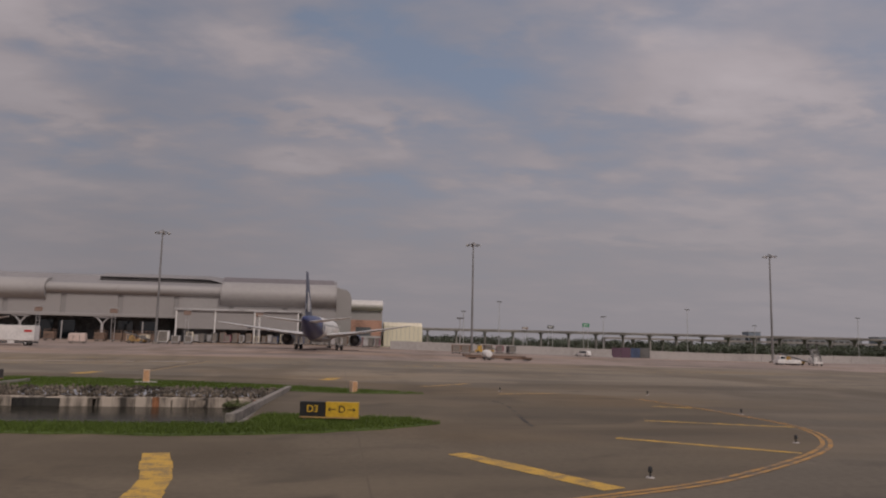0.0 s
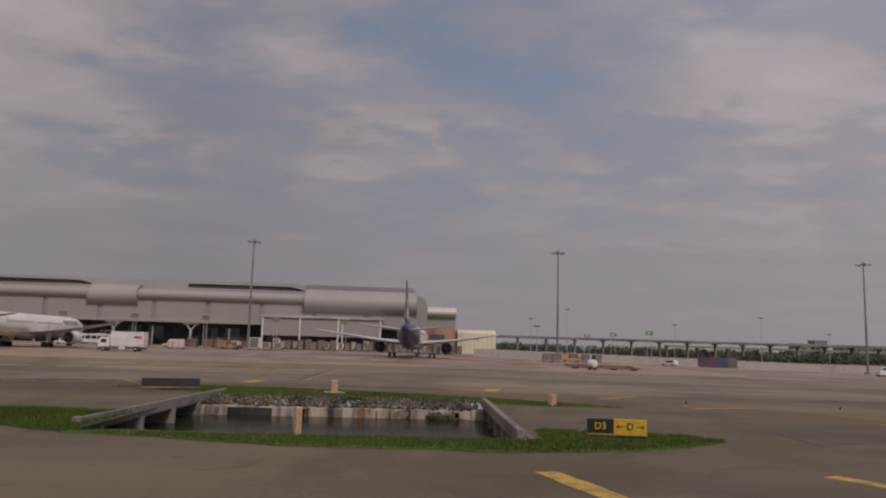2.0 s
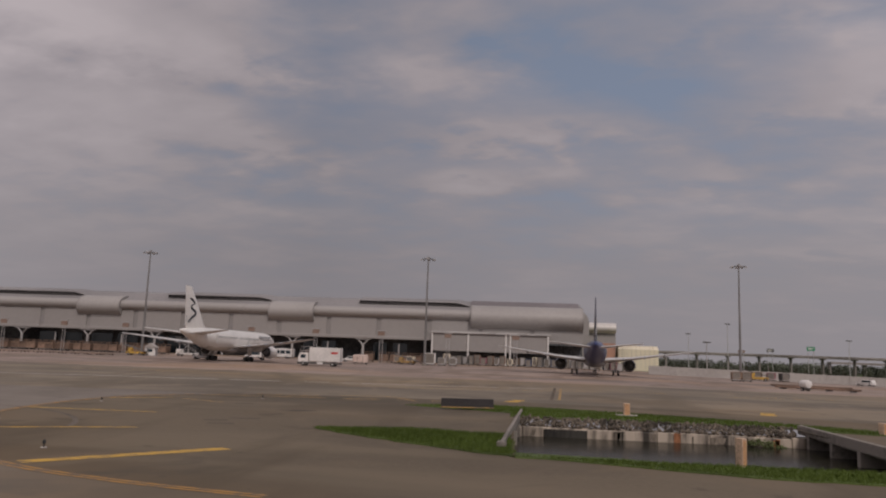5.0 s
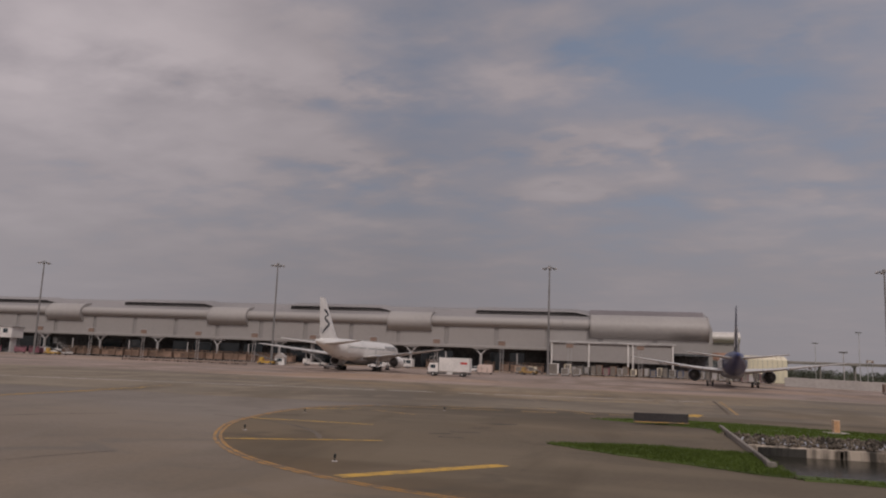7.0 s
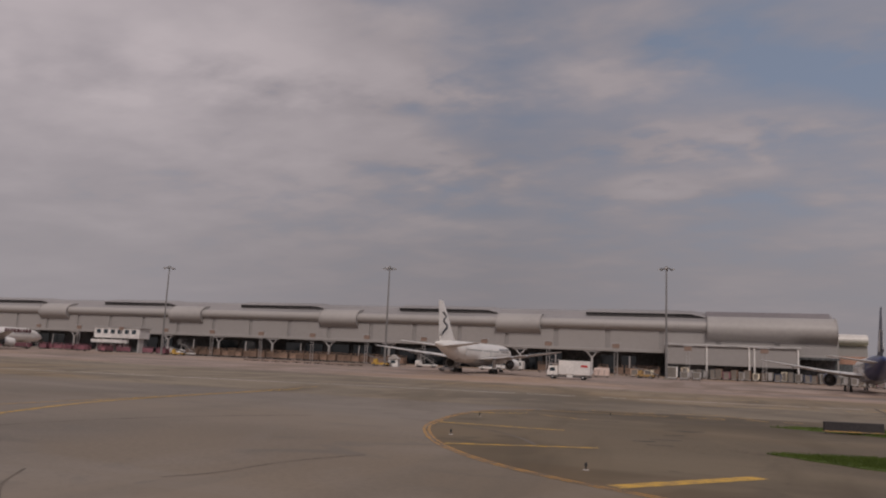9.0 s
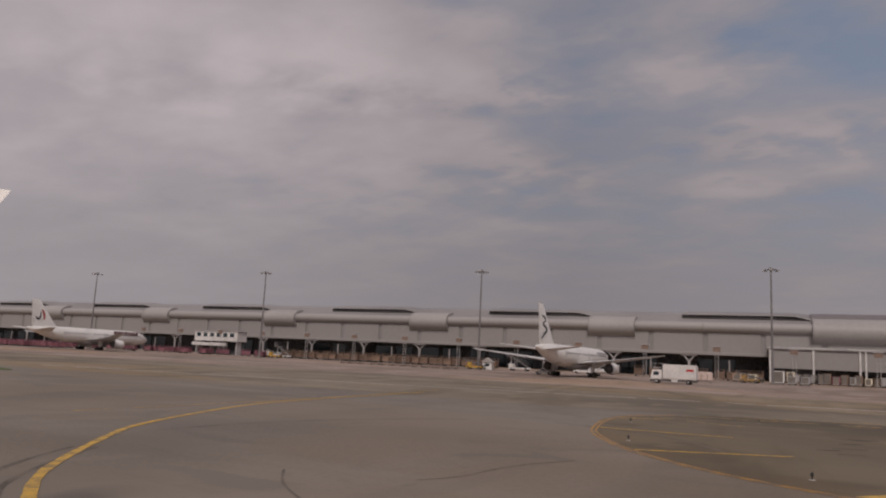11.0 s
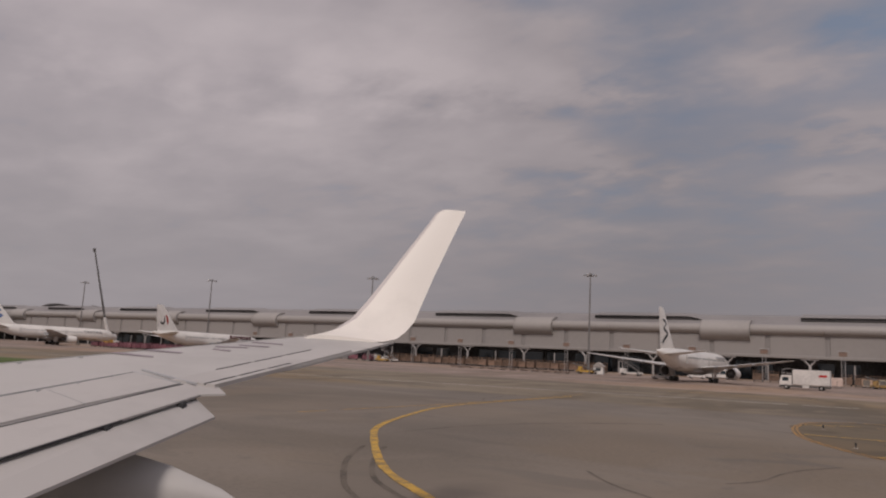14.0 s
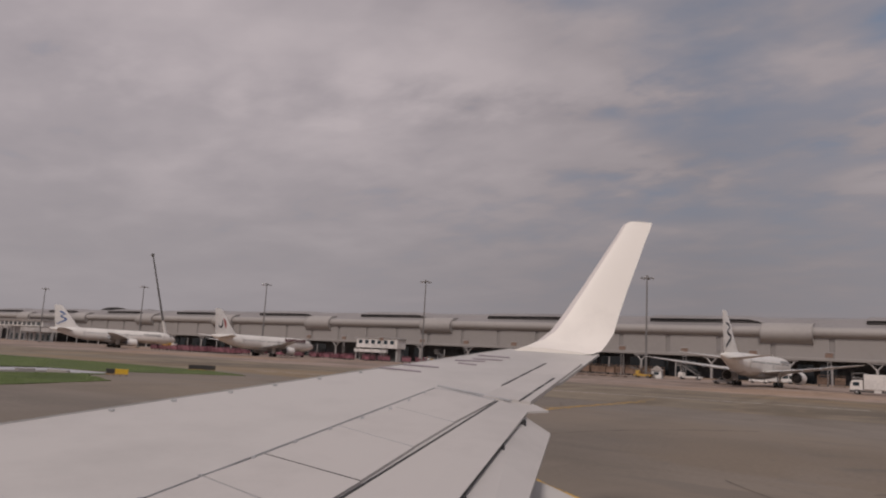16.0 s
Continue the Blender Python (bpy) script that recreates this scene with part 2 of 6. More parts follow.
WALLSTAIN = material("dark_wall_stain", (0.20, 0.165, 0.13), 0.95, vary=0.3, scale=2, streak=True)
CULVERTBLACK = material("culvert_mouth_black", (0.035, 0.032, 0.027), 0.8, vary=0.35, scale=2, streak=True)
RUST = material("rust_streak", (0.40, 0.17, 0.08), 0.9, vary=0.3, scale=2, streak=True)
WATER = material("canal_water", (0.024, 0.022, 0.016), 0.16, vary=0.2, scale=0.5, bump=0.10, spec=0.3)
WATER.node_tree.nodes["Principled BSDF"].inputs["IOR"].default_value = 1.15
GRASS = material("grass", (0.078, 0.110, 0.024), 0.95, vary=0.2, scale=1.2, bump=0.15, dark=(0.055, 0.080, 0.018))
BLADE = material("grass_blade", (0.084, 0.118, 0.026), 0.95, vary=0.12, island=True, per_object=0.10, spec=0.1)
ROCK = material("rubble", (0.108, 0.088, 0.067), 0.95, vary=0.3, scale=3, bump=0.8, island=True, per_object=1.3)
YELLOW = material("yellow_paint", (0.46, 0.275, 0.045), 0.75, vary=0.3, scale=4, dark=(0.26, 0.18, 0.08), stain_scale=0.4)
YELLOW_OLD = material("faded_yellow_paint", (0.34, 0.21, 0.07), 0.8, vary=0.3, scale=4, dark=(0.17, 0.13, 0.09), stain_scale=0.4)
EDGE_PAINT = material("worn_orange_paint", (0.36, 0.195, 0.055), 0.8, vary=0.25, scale=2.5, dark=(0.175, 0.135, 0.098), stain_scale=0.6)
BLACKPAINT = material("black_paint", (0.02, 0.02, 0.02), 0.6, vary=0.2, scale=3)
RUBBER_MARK = material("rubber_marks", (0.130, 0.107, 0.084), 0.9, vary=0.25, scale=3)
TAR = material("tar_seal", (0.058, 0.046, 0.036), 0.8, vary=0.25, scale=3)
WALLGREY = material("grey_cladding", (0.312, 0.290, 0.276), 0.65, 0.0, 0.022, 0.25)
TUBEGREY = material("curved_metal_cladding", (0.345, 0.32, 0.303), 0.55, 0.0, 0.02, 0.3)
JOINTGREY = material("recessed_joint_sheet", (0.268, 0.25, 0.24), 0.65, 0.0, 0.03, 0.3)
DRUMGREY = material("drum_cladding", (0.355, 0.33, 0.313), 0.55, 0.0, 0.04, 0.3)
ROOFGREY = material("roof_sheet", (0.262, 0.245, 0.242), 0.6, 0.0, 0.06, 0.3)
DARKBAND = material("dark_clerestory", (0.075, 0.07, 0.07), 0.75, vary=0.2, scale=0.4, spec=0.15)
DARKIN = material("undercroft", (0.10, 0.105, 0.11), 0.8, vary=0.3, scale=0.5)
GLASSBLUE = glass_material("dark_glazing", (0.02, 0.035, 0.045), 0.1)
STEELGREY = material("painted_steel_grey", (0.42, 0.40, 0.39), 0.5, 0.1, 0.12, 1.5)
WHITE = material("white_paint", (0.70, 0.67, 0.64), 0.45, 0.0, 0.07, 0.8, stain_scale=0.3)
PLANEWHITE = material("aircraft_white", (0.74, 0.71, 0.67), 0.32, 0.0, 0.05, 0.5, stain_scale=0.25)
WINDOWGREY = material("cabin_window_grey", (0.38, 0.375, 0.375), 0.3, 0.0, 0.1, 1)
DOORWHITE = material("door_edge_white", (0.62, 0.60, 0.57), 0.4, 0.0, 0.05, 0.5)
PLANEGREY = material("aircraft_grey", (0.40, 0.40, 0.41), 0.4, 0.1, 0.08, 0.8)
PLANEBLUE = material("aircraft_blue", (0.032, 0.045, 0.135), 0.3, 0.0, 0.1, 0.6)
BARE = material("bare_metal", (0.55, 0.54, 0.53), 0.35, 0.8, 0.08, 1)
TYRE = material("tyre_rubber", (0.022, 0.021, 0.02), 0.8, vary=0.2, scale=3)
DARKMETAL = material("dark_metal", (0.11, 0.105, 0.10), 0.6, 0.1, 0.2, 2)
CAGE = material("rusty_cage_steel", (0.19, 0.125, 0.09), 0.8, 0.1, 0.25, 1.5, per_object=0.7)
MAROON = material("maroon_paint", (0.22, 0.085, 0.105), 0.6, vary=0.2, scale=2, per_object=0.5)
ORANGE = material("orange_paint", (0.55, 0.31, 0.16), 0.6, vary=0.15, scale=3)
ORANGE_PALE = material("faded_orange_paint", (0.60, 0.42, 0.30), 0.7, vary=0.18, scale=4)
BOARD = material("dull_orange_board", (0.23, 0.155, 0.12), 0.7, vary=0.15, scale=2)
MASTGREY = material("galvanised_mast", (0.20, 0.19, 0.185), 0.6, 0.1, 0.1, 1)
CREAM = material("cream_fabric", (0.70, 0.62, 0.47), 0.7, vary=0.08, scale=0.8, streak=True)
BRICKRED = material("rusty_panel", (0.38, 0.21, 0.15), 0.8, vary=0.25, scale=1)
PURPLE = material("purple_sheet", (0.095, 0.05, 0.075), 0.6, vary=0.15)
GREENSIGN = material("green_sign", (0.02, 0.22, 0.10), 0.5, vary=0.1)
SIGNYELLOW = material("sign_yellow", (0.62, 0.38, 0.025), 0.5, vary=0.08, scale=2)
SIGNBLACK = material("sign_black", (0.018, 0.017, 0.016), 0.5, vary=0.15, scale=2)
SIGNBACK = material("sign_back", (0.035, 0.03, 0.03), 0.6, vary=0.15, scale=2)
RED = material("red_paint", (0.50, 0.03, 0.03), 0.5, vary=0.12)
LOGODARK = material("logo_navy", (0.012, 0.015, 0.026), 0.4, vary=0.1)
LOGOBLUE = material("logo_blue", (0.05, 0.13, 0.33), 0.4, vary=0.1)
LEAF = material("far_foliage", (0.092, 0.102, 0.072), 0.9, vary=0.2, scale=0.6, island=True, per_object=0.35)
SHRUB = material("shrub_leaves", (0.105, 0.125, 0.045), 0.85, vary=0.2, scale=2, island=True, per_object=0.5)
TRUNK = material("bark", (0.12, 0.09, 0.06), 0.9, vary=0.2, scale=2)
LAMPGLASS = glass_material("lamp_glass", (0.25, 0.26, 0.27), 0.2)
FARGREY = material("distant_building", (0.20, 0.20, 0.21), 0.8, vary=0.1, scale=0.2)
FARBLUE = material("distant_blue_building", (0.20, 0.23, 0.28), 0.7, vary=0.1, scale=0.2)


# ---- mesh helpers ----
def part(name, bm, mat, parent=None, label="", m=None):
    me = bpy.data.meshes.new(name)
    bm.to_mesh(me)
    bm.free()
    for x in mat if isinstance(mat, (list, tuple)) else [mat]:
        me.materials.append(x)
    ob = new(name, me)
    if m is not None:
        ob.matrix_basis = m
    if parent is not None:
        ob.parent = parent
    if label:
        ob["label"] = label
    return ob


def smooth(ob, angle=0.6):
    me = ob.data
    me.shade_smooth()
    bm = bmesh.new()
    bm.from_mesh(me)
    for e in bm.edges:
        if len(e.link_faces) == 2 and e.calc_face_angle(0) > angle:
            e.smooth = False
    bm.to_mesh(me)
    bm.free()
    return ob


def thing(name, x, y, z, rz=0, label="", category="", group="", kind=""):
    e = new(name)
    e.empty_display_size = 0.2
    e.matrix_basis = pose(x, y, z, 0, 0, rz)
    return tagged(e, label, category, group, kind)


def box(bm, x0, x1, y0, y1, z0, z1, m=None, bevel=0.0):
    vs = [bm.verts.new((x, y, z)) for z in (z0, z1) for y in (y0, y1) for x in (x0, x1)]
    fs = [bm.faces.new([vs[i] for i in f]) for f in ((0, 2, 3, 1), (4, 5, 7, 6), (0, 1, 5, 4), (2, 6, 7, 3), (0, 4, 6, 2), (1, 3, 7, 5))]
    if m is not None:
        bmesh.ops.transform(bm, matrix=m, verts=vs)
    if bevel:
        bmesh.ops.bevel(bm, geom=list({e for f in fs for e in f.edges}), offset=bevel, segments=2, affect="EDGES", profile=0.5)
    return vs


def boxes(*rows, bevel=0.0):
    bm = bmesh.new()
    for r in rows:
        box(bm, *r, bevel=bevel)
    return bm


def tube(bm, a, b, r0, r1=None, n=10, caps=True):
    a, b = Vector(a), Vector(b)
    r1 = r0 if r1 is None else r1
    q = (b - a).to_track_quat("Z", "Y")
    rings = []
    for p, r in ((a, r0), (b, r1)):
        rings.append([bm.verts.new(p + q @ Vector((r * math.cos(i * math.tau / n), r * math.sin(i * math.tau / n), 0))) for i in range(n)])
    for i in range(n):
        bm.faces.new((rings[0][i], rings[0][(i + 1) % n], rings[1][(i + 1) % n], rings[1][i]))
    if caps:
        bm.faces.new(rings[0][::-1])
        bm.faces.new(rings[1])
    return bm


def loft(bm, rings, caps=True):
    """Joins rings of equally many points into a skin."""
    vs = [[bm.verts.new(p) for p in r] for r in rings]
    n = len(vs[0])
    for a, b in zip(vs, vs[1:]):
        for i in range(n):
            bm.faces.new((a[i], a[(i + 1) % n], b[(i + 1) % n], b[i]))
    if caps:
        bm.faces.new(vs[0][::-1])
        bm.faces.new(vs[-1])
    bmesh.ops.recalc_face_normals(bm, faces=bm.faces[:])
    return bm


def extrude_profile(bm, profile, x0, x1, cap=True):
    """A profile of (y, z), drawn along x."""
    return loft(bm, [[(x, y, z) for y, z in profile] for x in (x0, x1)], cap)


def sheet(bm, outline, z, thick):
    """A flat slab with the given outline of (x, y)."""
    lo = [bm.verts.new((x, y, z - thick)) for x, y in outline]
    hi = [bm.verts.new((x, y, z)) for x, y in outline]
    n = len(outline)
    bm.faces.new(hi)
    for i in range(n):
        bm.faces.new((lo[i], lo[(i + 1) % n], hi[(i + 1) % n], hi[i]))
    bmesh.ops.recalc_face_normals(bm, faces=bm.faces[:])
    return bm


def ground_z(x, y):
    """The taxiway lies level; the apron climbs gently to the terminal and falls away past its end."""
    fall = min(max((x + 5) / 115, 0.0), 1.0)
    return min(max(0.0, (y - 60) * 0.0135), 2.6) * (1 - 0.95 * fall)


# ---- ground ----
HOLES = [(-24.0, -4.7, 28.0, 51.0), (-149.0, -133.0, 6.0, 37.0)]


def ground():
    xs = sorted({-5000, -2500, -1200, -700, *range(-500, 301, 20), 450, 700, 1200, 2500, 5000, -149, -133, -24, -4.7})
    ys = sorted({-5000, -2000, -800, -300, -150, -80, *range(-40, 61, 10), 64, *range(60, 261, 10), 320, 450, 700, 1200, 2500, 5000, 6, 37, 28, 51, 118})
    bm = bmesh.new()
    grid = {(x, y): bm.verts.new((x, y, ground_z(x, y))) for x in xs for y in ys}
    for x0, x1 in zip(xs, xs[1:]):
        for y0, y1 in zip(ys, ys[1:]):
            cx, cy = (x0 + x1) / 2, (y0 + y1) / 2
            if any(a < cx < b and c < cy < d for a, b, c, d in HOLES):
                continue
            f = bm.faces.new((grid[x0, y0], grid[x1, y0], grid[x1, y1], grid[x0, y1]))
            f.material_index = 3 if 64 < cy < 118 and -500 < cx < 400 else 1 if 118 < cy < 260 and cx < 400 else 2 if (cy > 260 or cx > 400 or cx < -500) else 0
    for v in [v for v in bm.verts if not v.link_faces]:
        bm.verts.remove(v)
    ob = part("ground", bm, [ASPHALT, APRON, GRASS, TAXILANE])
    tagged(ob, "grey-brown airfield asphalt and pinkish concrete apron", "ground", kind="structure")


ground()


def shoulder():
    """Darker, oil-stained paving inside the edge lines, round the canal."""
    low = ((-56.4, 50.0), (-55.2, 42.3), (-53.8, 36.4), (-50.4, 29.3), (-46.1, 23.8), (-40.9, 20.0), (-36.0, 17.9), (-31.0, 16.6), (-12.0, 11.7), (-4.0, 11.9), (3.0, 12.6), (6.0, 13.6), (10.0, 15.8), (15.7, 20.6), (18.6, 24.4), (20.2, 28.5), (20.7, 36.0))
    high = ((-56.4, 51.0), (-55.0, 59.0), (-50.0, 64.5), (-40.0, 67.5), (-25.0, 69.5), (-8.0, 67.0), (4.0, 61.0), (12.0, 55.5), (18.0, 49.0), (20.0, 43.0), (20.7, 37.0))
    x0, x1, y0, y1 = HOLES[0]
    xs = sorted({*np.linspace(-56.4, 20.7, 52), x0, x1})
    bm = bmesh.new()
    for a, b in zip(xs, xs[1:]):
        la, lb = (float(np.interp(x, [p[0] for p in low], [p[1] for p in low])) for x in (a, b))
        ha, hb = (float(np.interp(x, [p[0] for p in high], [p[1] for p in high])) for x in (a, b))
        over = x0 <= (a + b) / 2 <= x1
        cuts = [(la, lb), *([(y0, y0), (y1, y1)] if over else []), *([(60, 60)] if min(ha, hb) > 60.5 else []), (ha, hb)]
        for (p, q), (r, t) in zip(cuts, cuts[1:]):
            if over and p == y0:
                continue
            bm.faces.new([bm.verts.new((x, y, ground_z(x, y) + 0.004)) for x, y in ((a, p), (b, q), (b, t), (a, r))])
    bmesh.ops.remove_doubles(bm, verts=bm.verts[:], dist=0.001)
    tagged(part("pavement_shoulder", bm, SHOULDER), "dark brown oil-stained asphalt shoulder inside the edge lines", "pavement", kind="structure")


shoulder()


def grass_patch(label, outline, z=0.06, blades=2500, seed=1, height=0.06):
    rnd = random.Random(seed)
    bm = bmesh.new()
    # rough edge: each side is broken into short, uneven steps
    fine = []
    for (ax, ay), (bx, by) in zip(outline, outline[1:] + outline[:1]):
        k = max(1, int(math.hypot(bx - ax, by - ay) / 0.8))
        for i in range(k):
            f = i / k
            fine.append((ax + (bx - ax) * f + rnd.uniform(-0.16, 0.16), ay + (by - ay) * f + rnd.uniform(-0.16, 0.16)))
    sheet(bm, fine, z, 0.12)
    bmesh.ops.triangulate(bm, faces=bm.faces[:])
    ob = part("grass", bm, GRASS)
    tagged(ob, label, "grass", kind="stuff")
    xs, ys = [p[0] for p in outline], [p[1] for p in outline]

    def inside(x, y):
        hit = False
        for (ax, ay), (bx, by) in zip(fine, fine[1:] + fine[:1]):
            if (ay > y) != (by > y) and x < (bx - ax) * (y - ay) / (by - ay) + ax:
                hit = not hit
        return hit

    verts, faces = [], []
    made = 0
    while made < blades:
        x, y = rnd.uniform(min(xs), max(xs)), rnd.uniform(min(ys), max(ys))
        if not inside(x, y):
            continue
        made += 1
        for _ in range(3):
            px, py = x + rnd.uniform(-0.15, 0.15), y + rnd.uniform(-0.15, 0.15)
            a, h, w = rnd.uniform(0, math.tau), height * rnd.uniform(0.4, 1.2), rnd.uniform(0.008, 0.022)
            lx, ly = rnd.uniform(-0.1, 0.1), rnd.uniform(-0.1, 0.1)
            i = len(verts)
            verts += [(px - w * math.cos(a), py - w * math.sin(a), z), (px + w * math.cos(a), py + w * math.sin(a), z), (px + lx, py + ly, z + h)]
            faces.append((i, i + 1, i + 2))
    me = bpy.data.meshes.new("grass_blades")
    me.from_pydata(verts, [], faces)
    me.materials.append(BLADE)
    t = new("grass_blades", me)
    t.parent = ob
    t["kind"] = "stuff"


grass_patch("green grass verge between taxiway and canal", [(-35, 36.4), (-30, 38.2), (-26, 37.6), (-24.2, 37), (-24.2, 28.0), (-4.5, 28.0), (-4, 32.4), (-1, 31.8), (2.5, 31), (3.8, 29), (1, 26.8), (-1.5, 25.5), (-6, 24.4), (-14, 24.9), (-20.8, 27), (-26, 29), (-31, 32.8)], blades=15000, seed=2, height=0.15)
grass_patch("green grass verge beyond the canal", [(-33, 59.4), (-28, 56.8), (-24.2, 55), (-24.2, 51.1), (-4.5, 51.1), (-4.3, 50), (0, 48), (5, 48.4), (1, 51.5), (-4, 55), (-13, 59.4), (-22, 62.5), (-27, 63)], blades=10000, seed=3, height=0.15)
grass_patch("mown green grass beside the far canal", [(-134, 57), (-141, 60), (-149, 63), (-175, 64), (-215, 60), (-240, 40), (-200, 22), (-149.2, 22), (-149.2, 37.2), (-140, 38.5)], blades=5000, seed=4)
grass_patch("green grass tongue at the taxiway edge", [(-132.8, 37), (-130, 31), (-118, 26.5), (-111, 13), (-114, 4), (-132.8, 6)], blades=3000, seed=5)


# ---- canal with its two bridges ----
def canal():
    x0, x1, y0, y1 = HOLES[0]
    t = thing("canal_channel", (x0 + x1) / 2, 40, -1.6, label="stained concrete drainage canal with rubble along its rim", category="canal", kind="structure")

    def put(name, bm, mat, label=""):
        bmesh.ops.translate(bm, vec=-t.matrix_basis.translation, verts=bm.verts[:])
        return part(name, bm, mat, t, label)

    # far bank wall, in cast lengths with uneven tops
    rnd = random.Random(8)
    x = x0 - 40
    while x < x1 + 40:
        w = rnd.uniform(2.2, 3.6)
        put("wall_panel", boxes((x, x + w - 0.04, y1 - 1.5 - rnd.uniform(0, 0.05), y1 - 0.9, -2.2, -0.45 - rnd.uniform(0, 0.14)), bevel=0.03), CANAL_WALL)
        x += w
    put("ledge", boxes((x0 - 40, x1 + 40, y1 - 1.75, y1 - 1.5, -2.2, -1.52), bevel=0.03), CANAL_WALL)
    put("rust_streak", boxes((-13.05, -12.6, y1 - 1.565, y1 - 1.53, -1.6, -0.5)), RUST, "rust-brown streak")
    for k in range(13):
        sx, sw = rnd.uniform(x0 + 1, x1 - 1), rnd.uniform(0.12, 0.55)
        top, foot = -0.62 - rnd.uniform(0, 0.15), -1.05 - rnd.uniform(0, 0.42)
        yf = y1 - 1.556
        bm = bmesh.new()
        loft(bm, [[(sx + sw * a, yf + d, z) for a, z in ((-0.5, top), (0.5, top + 0.02), (0.42, foot * 0.5 + top * 0.5), (0.15, foot), (-0.2, foot + 0.04), (-0.45, foot * 0.6 + top * 0.4))] for d in (-0.006, 0.02)])
        put("water_stain", bm, RUST if k % 7 == 3 else WALLSTAIN)
    # culvert mouth as a flat panel; the opening's shade is put into its colour
    put("culvert_mouth_panel", boxes((-21.9, -18.9, y1 - 1.60, y1 - 1.54, -1.9, -0.60), bevel=0.02), CULVERTBLACK, "flat black panel standing in for a culvert mouth")
    put("bank", boxes((x0 - 40, x1 + 40, y1 - 0.95, y1 + 0.02, -2, -0.5)), CANAL_WALL)
    bm = bmesh.new()
    # the bank narrows towards the bridge
    rings = []
    for f in (0, 0.25, 0.5, 0.75, 1):
        e = 11.2 - 8.4 * f ** 1.5 + (0, 0.3, -0.3, 0.2, 0)[int(f * 4)]
        rings.append([(x0 + (x1 - x0) * f, y0 + a, b) for a, b in ((-0.3, 0.055), (0.3, 0.05), (0.3 + e * 0.55, -0.55), (0.3 + e, -1.12), (0.35 + e, -2.2), (-0.3, -2.2))])
    loft(bm, rings)
    put("grass_bank", bm, GRASS, "sloping grass bank")
    put("bed", boxes((x0 - 40, x1 + 40, y0 - 0.4, y1, -2.6, -2.2)), CONCRETE)
    # rubble along the far rim
    bm = bmesh.new()
    for i in range(1500):
        px = rnd.uniform(x0, x1)
        f = rnd.random()
        s = rnd.uniform(0.04, 0.13)
        c = Matrix.Translation((px, y1 - 1.1 + f * 1.2, -0.45 + f * 0.5 + rnd.uniform(0, 0.06))) @ Euler((rnd.uniform(0, 6), rnd.uniform(0, 6), rnd.uniform(0, 6))).to_matrix().to_4x4() @ Matrix.Diagonal((s * rnd.uniform(0.8, 1.9), s, s * rnd.uniform(0.6, 1), 1))
        bmesh.ops.create_icosphere(bm, subdivisions=1, radius=1, matrix=c)
    put("rubble", bm, ROCK, "loose grey rubble stones")["kind"] = "stuff"
    # shrub on the bank
    verts, faces = [], []
    for i in range(900):
        lx, lz, lr = rnd.choice(((-7.5, -0.95, 0.55), (-6.8, -1.15, 0.6), (-6.1, -1.3, 0.45), (-8.0, -1.0, 0.35), (-5.6, -1.35, 0.3)))
        a, b, r = rnd.uniform(0, math.tau), rnd.uniform(-0.4, 1.5), rnd.uniform(0.1, 1) ** 0.6
        c = Vector((lx + 1.3 * lr * r * math.cos(a) * math.cos(b), y1 - 1.75 + 0.5 * r * math.sin(a) * math.cos(b), lz + 0.7 * lr * r * math.sin(b)))
        u, v = Vector((rnd.uniform(-1, 1), rnd.uniform(-1, 1), rnd.uniform(-1, 1))).normalized() * 0.09, Vector((rnd.uniform(-1, 1), rnd.uniform(-1, 1), rnd.uniform(-1, 1))).normalized() * 0.05
        k = len(verts)
        verts += [c - u, c + v, c + u, c - v]
        faces.append((k, k + 1, k + 2, k + 3))
    me = bpy.data.meshes.new("shrub")
    me.from_pydata(verts, [], faces)
    me.materials.append(SHRUB)
    s = tagged(new("shrub", me), "low spreading olive green shrub rooted in the canal wall", "shrub")
    w = part("canal_water", boxes((x0 - 40, x1 + 40, y0 + 0.2, y1 - 1.6, -2.1, -1.14)), WATER)
    tagged(w, "still dark water lying in the canal", "water", kind="structure")


canal()


def bridge_edge(name, ax, ay, bx, by, side, label, half=0.17):
    """A kerb beam over the canal on square piers, with a dark culvert behind."""
    L = math.hypot(bx - ax, by - ay)
    t = thing(name, ax, ay, -2.0, math.degrees(math.atan2(by - ay, bx - ax)), label, "bridge parapet", kind="structure")
    part("beam", boxes((-0.1, L + 0.4, -half, half, 1.68, 2.3), bevel=0.04), CONCRETE, t)
    for i in range(5):
        x = 2.2 + i * (L - 4.0) / 4
        part("pier", boxes((x - 0.22, x + 0.22, -0.2 if side > 0 else -3, 3 if side > 0 else 0.2, -0.2, 1.7), bevel=0.03), CONCRETE, t)
    part("deck_soffit", boxes((-0.5, L + 0.3, 0.3 if side > 0 else -30, 30 if side > 0 else -0.3, 1.5, 1.985)), CONCRETE, t)
    part("wing_block", boxes((-0.16, 0.24, -0.22, 0.22, 0.9, 2.33), bevel=0.05), CONCRETE, t)


bridge_edge("bridge_parapet", -5.3, 29.6, -4.2, 50.6, -1, "weathered grey concrete bridge parapet over the canal")
bridge_edge("bridge_parapet", -24.6, 31.0, -23.4, 55.6, 1, "weathered grey concrete bridge parapet over the canal", 0.1)


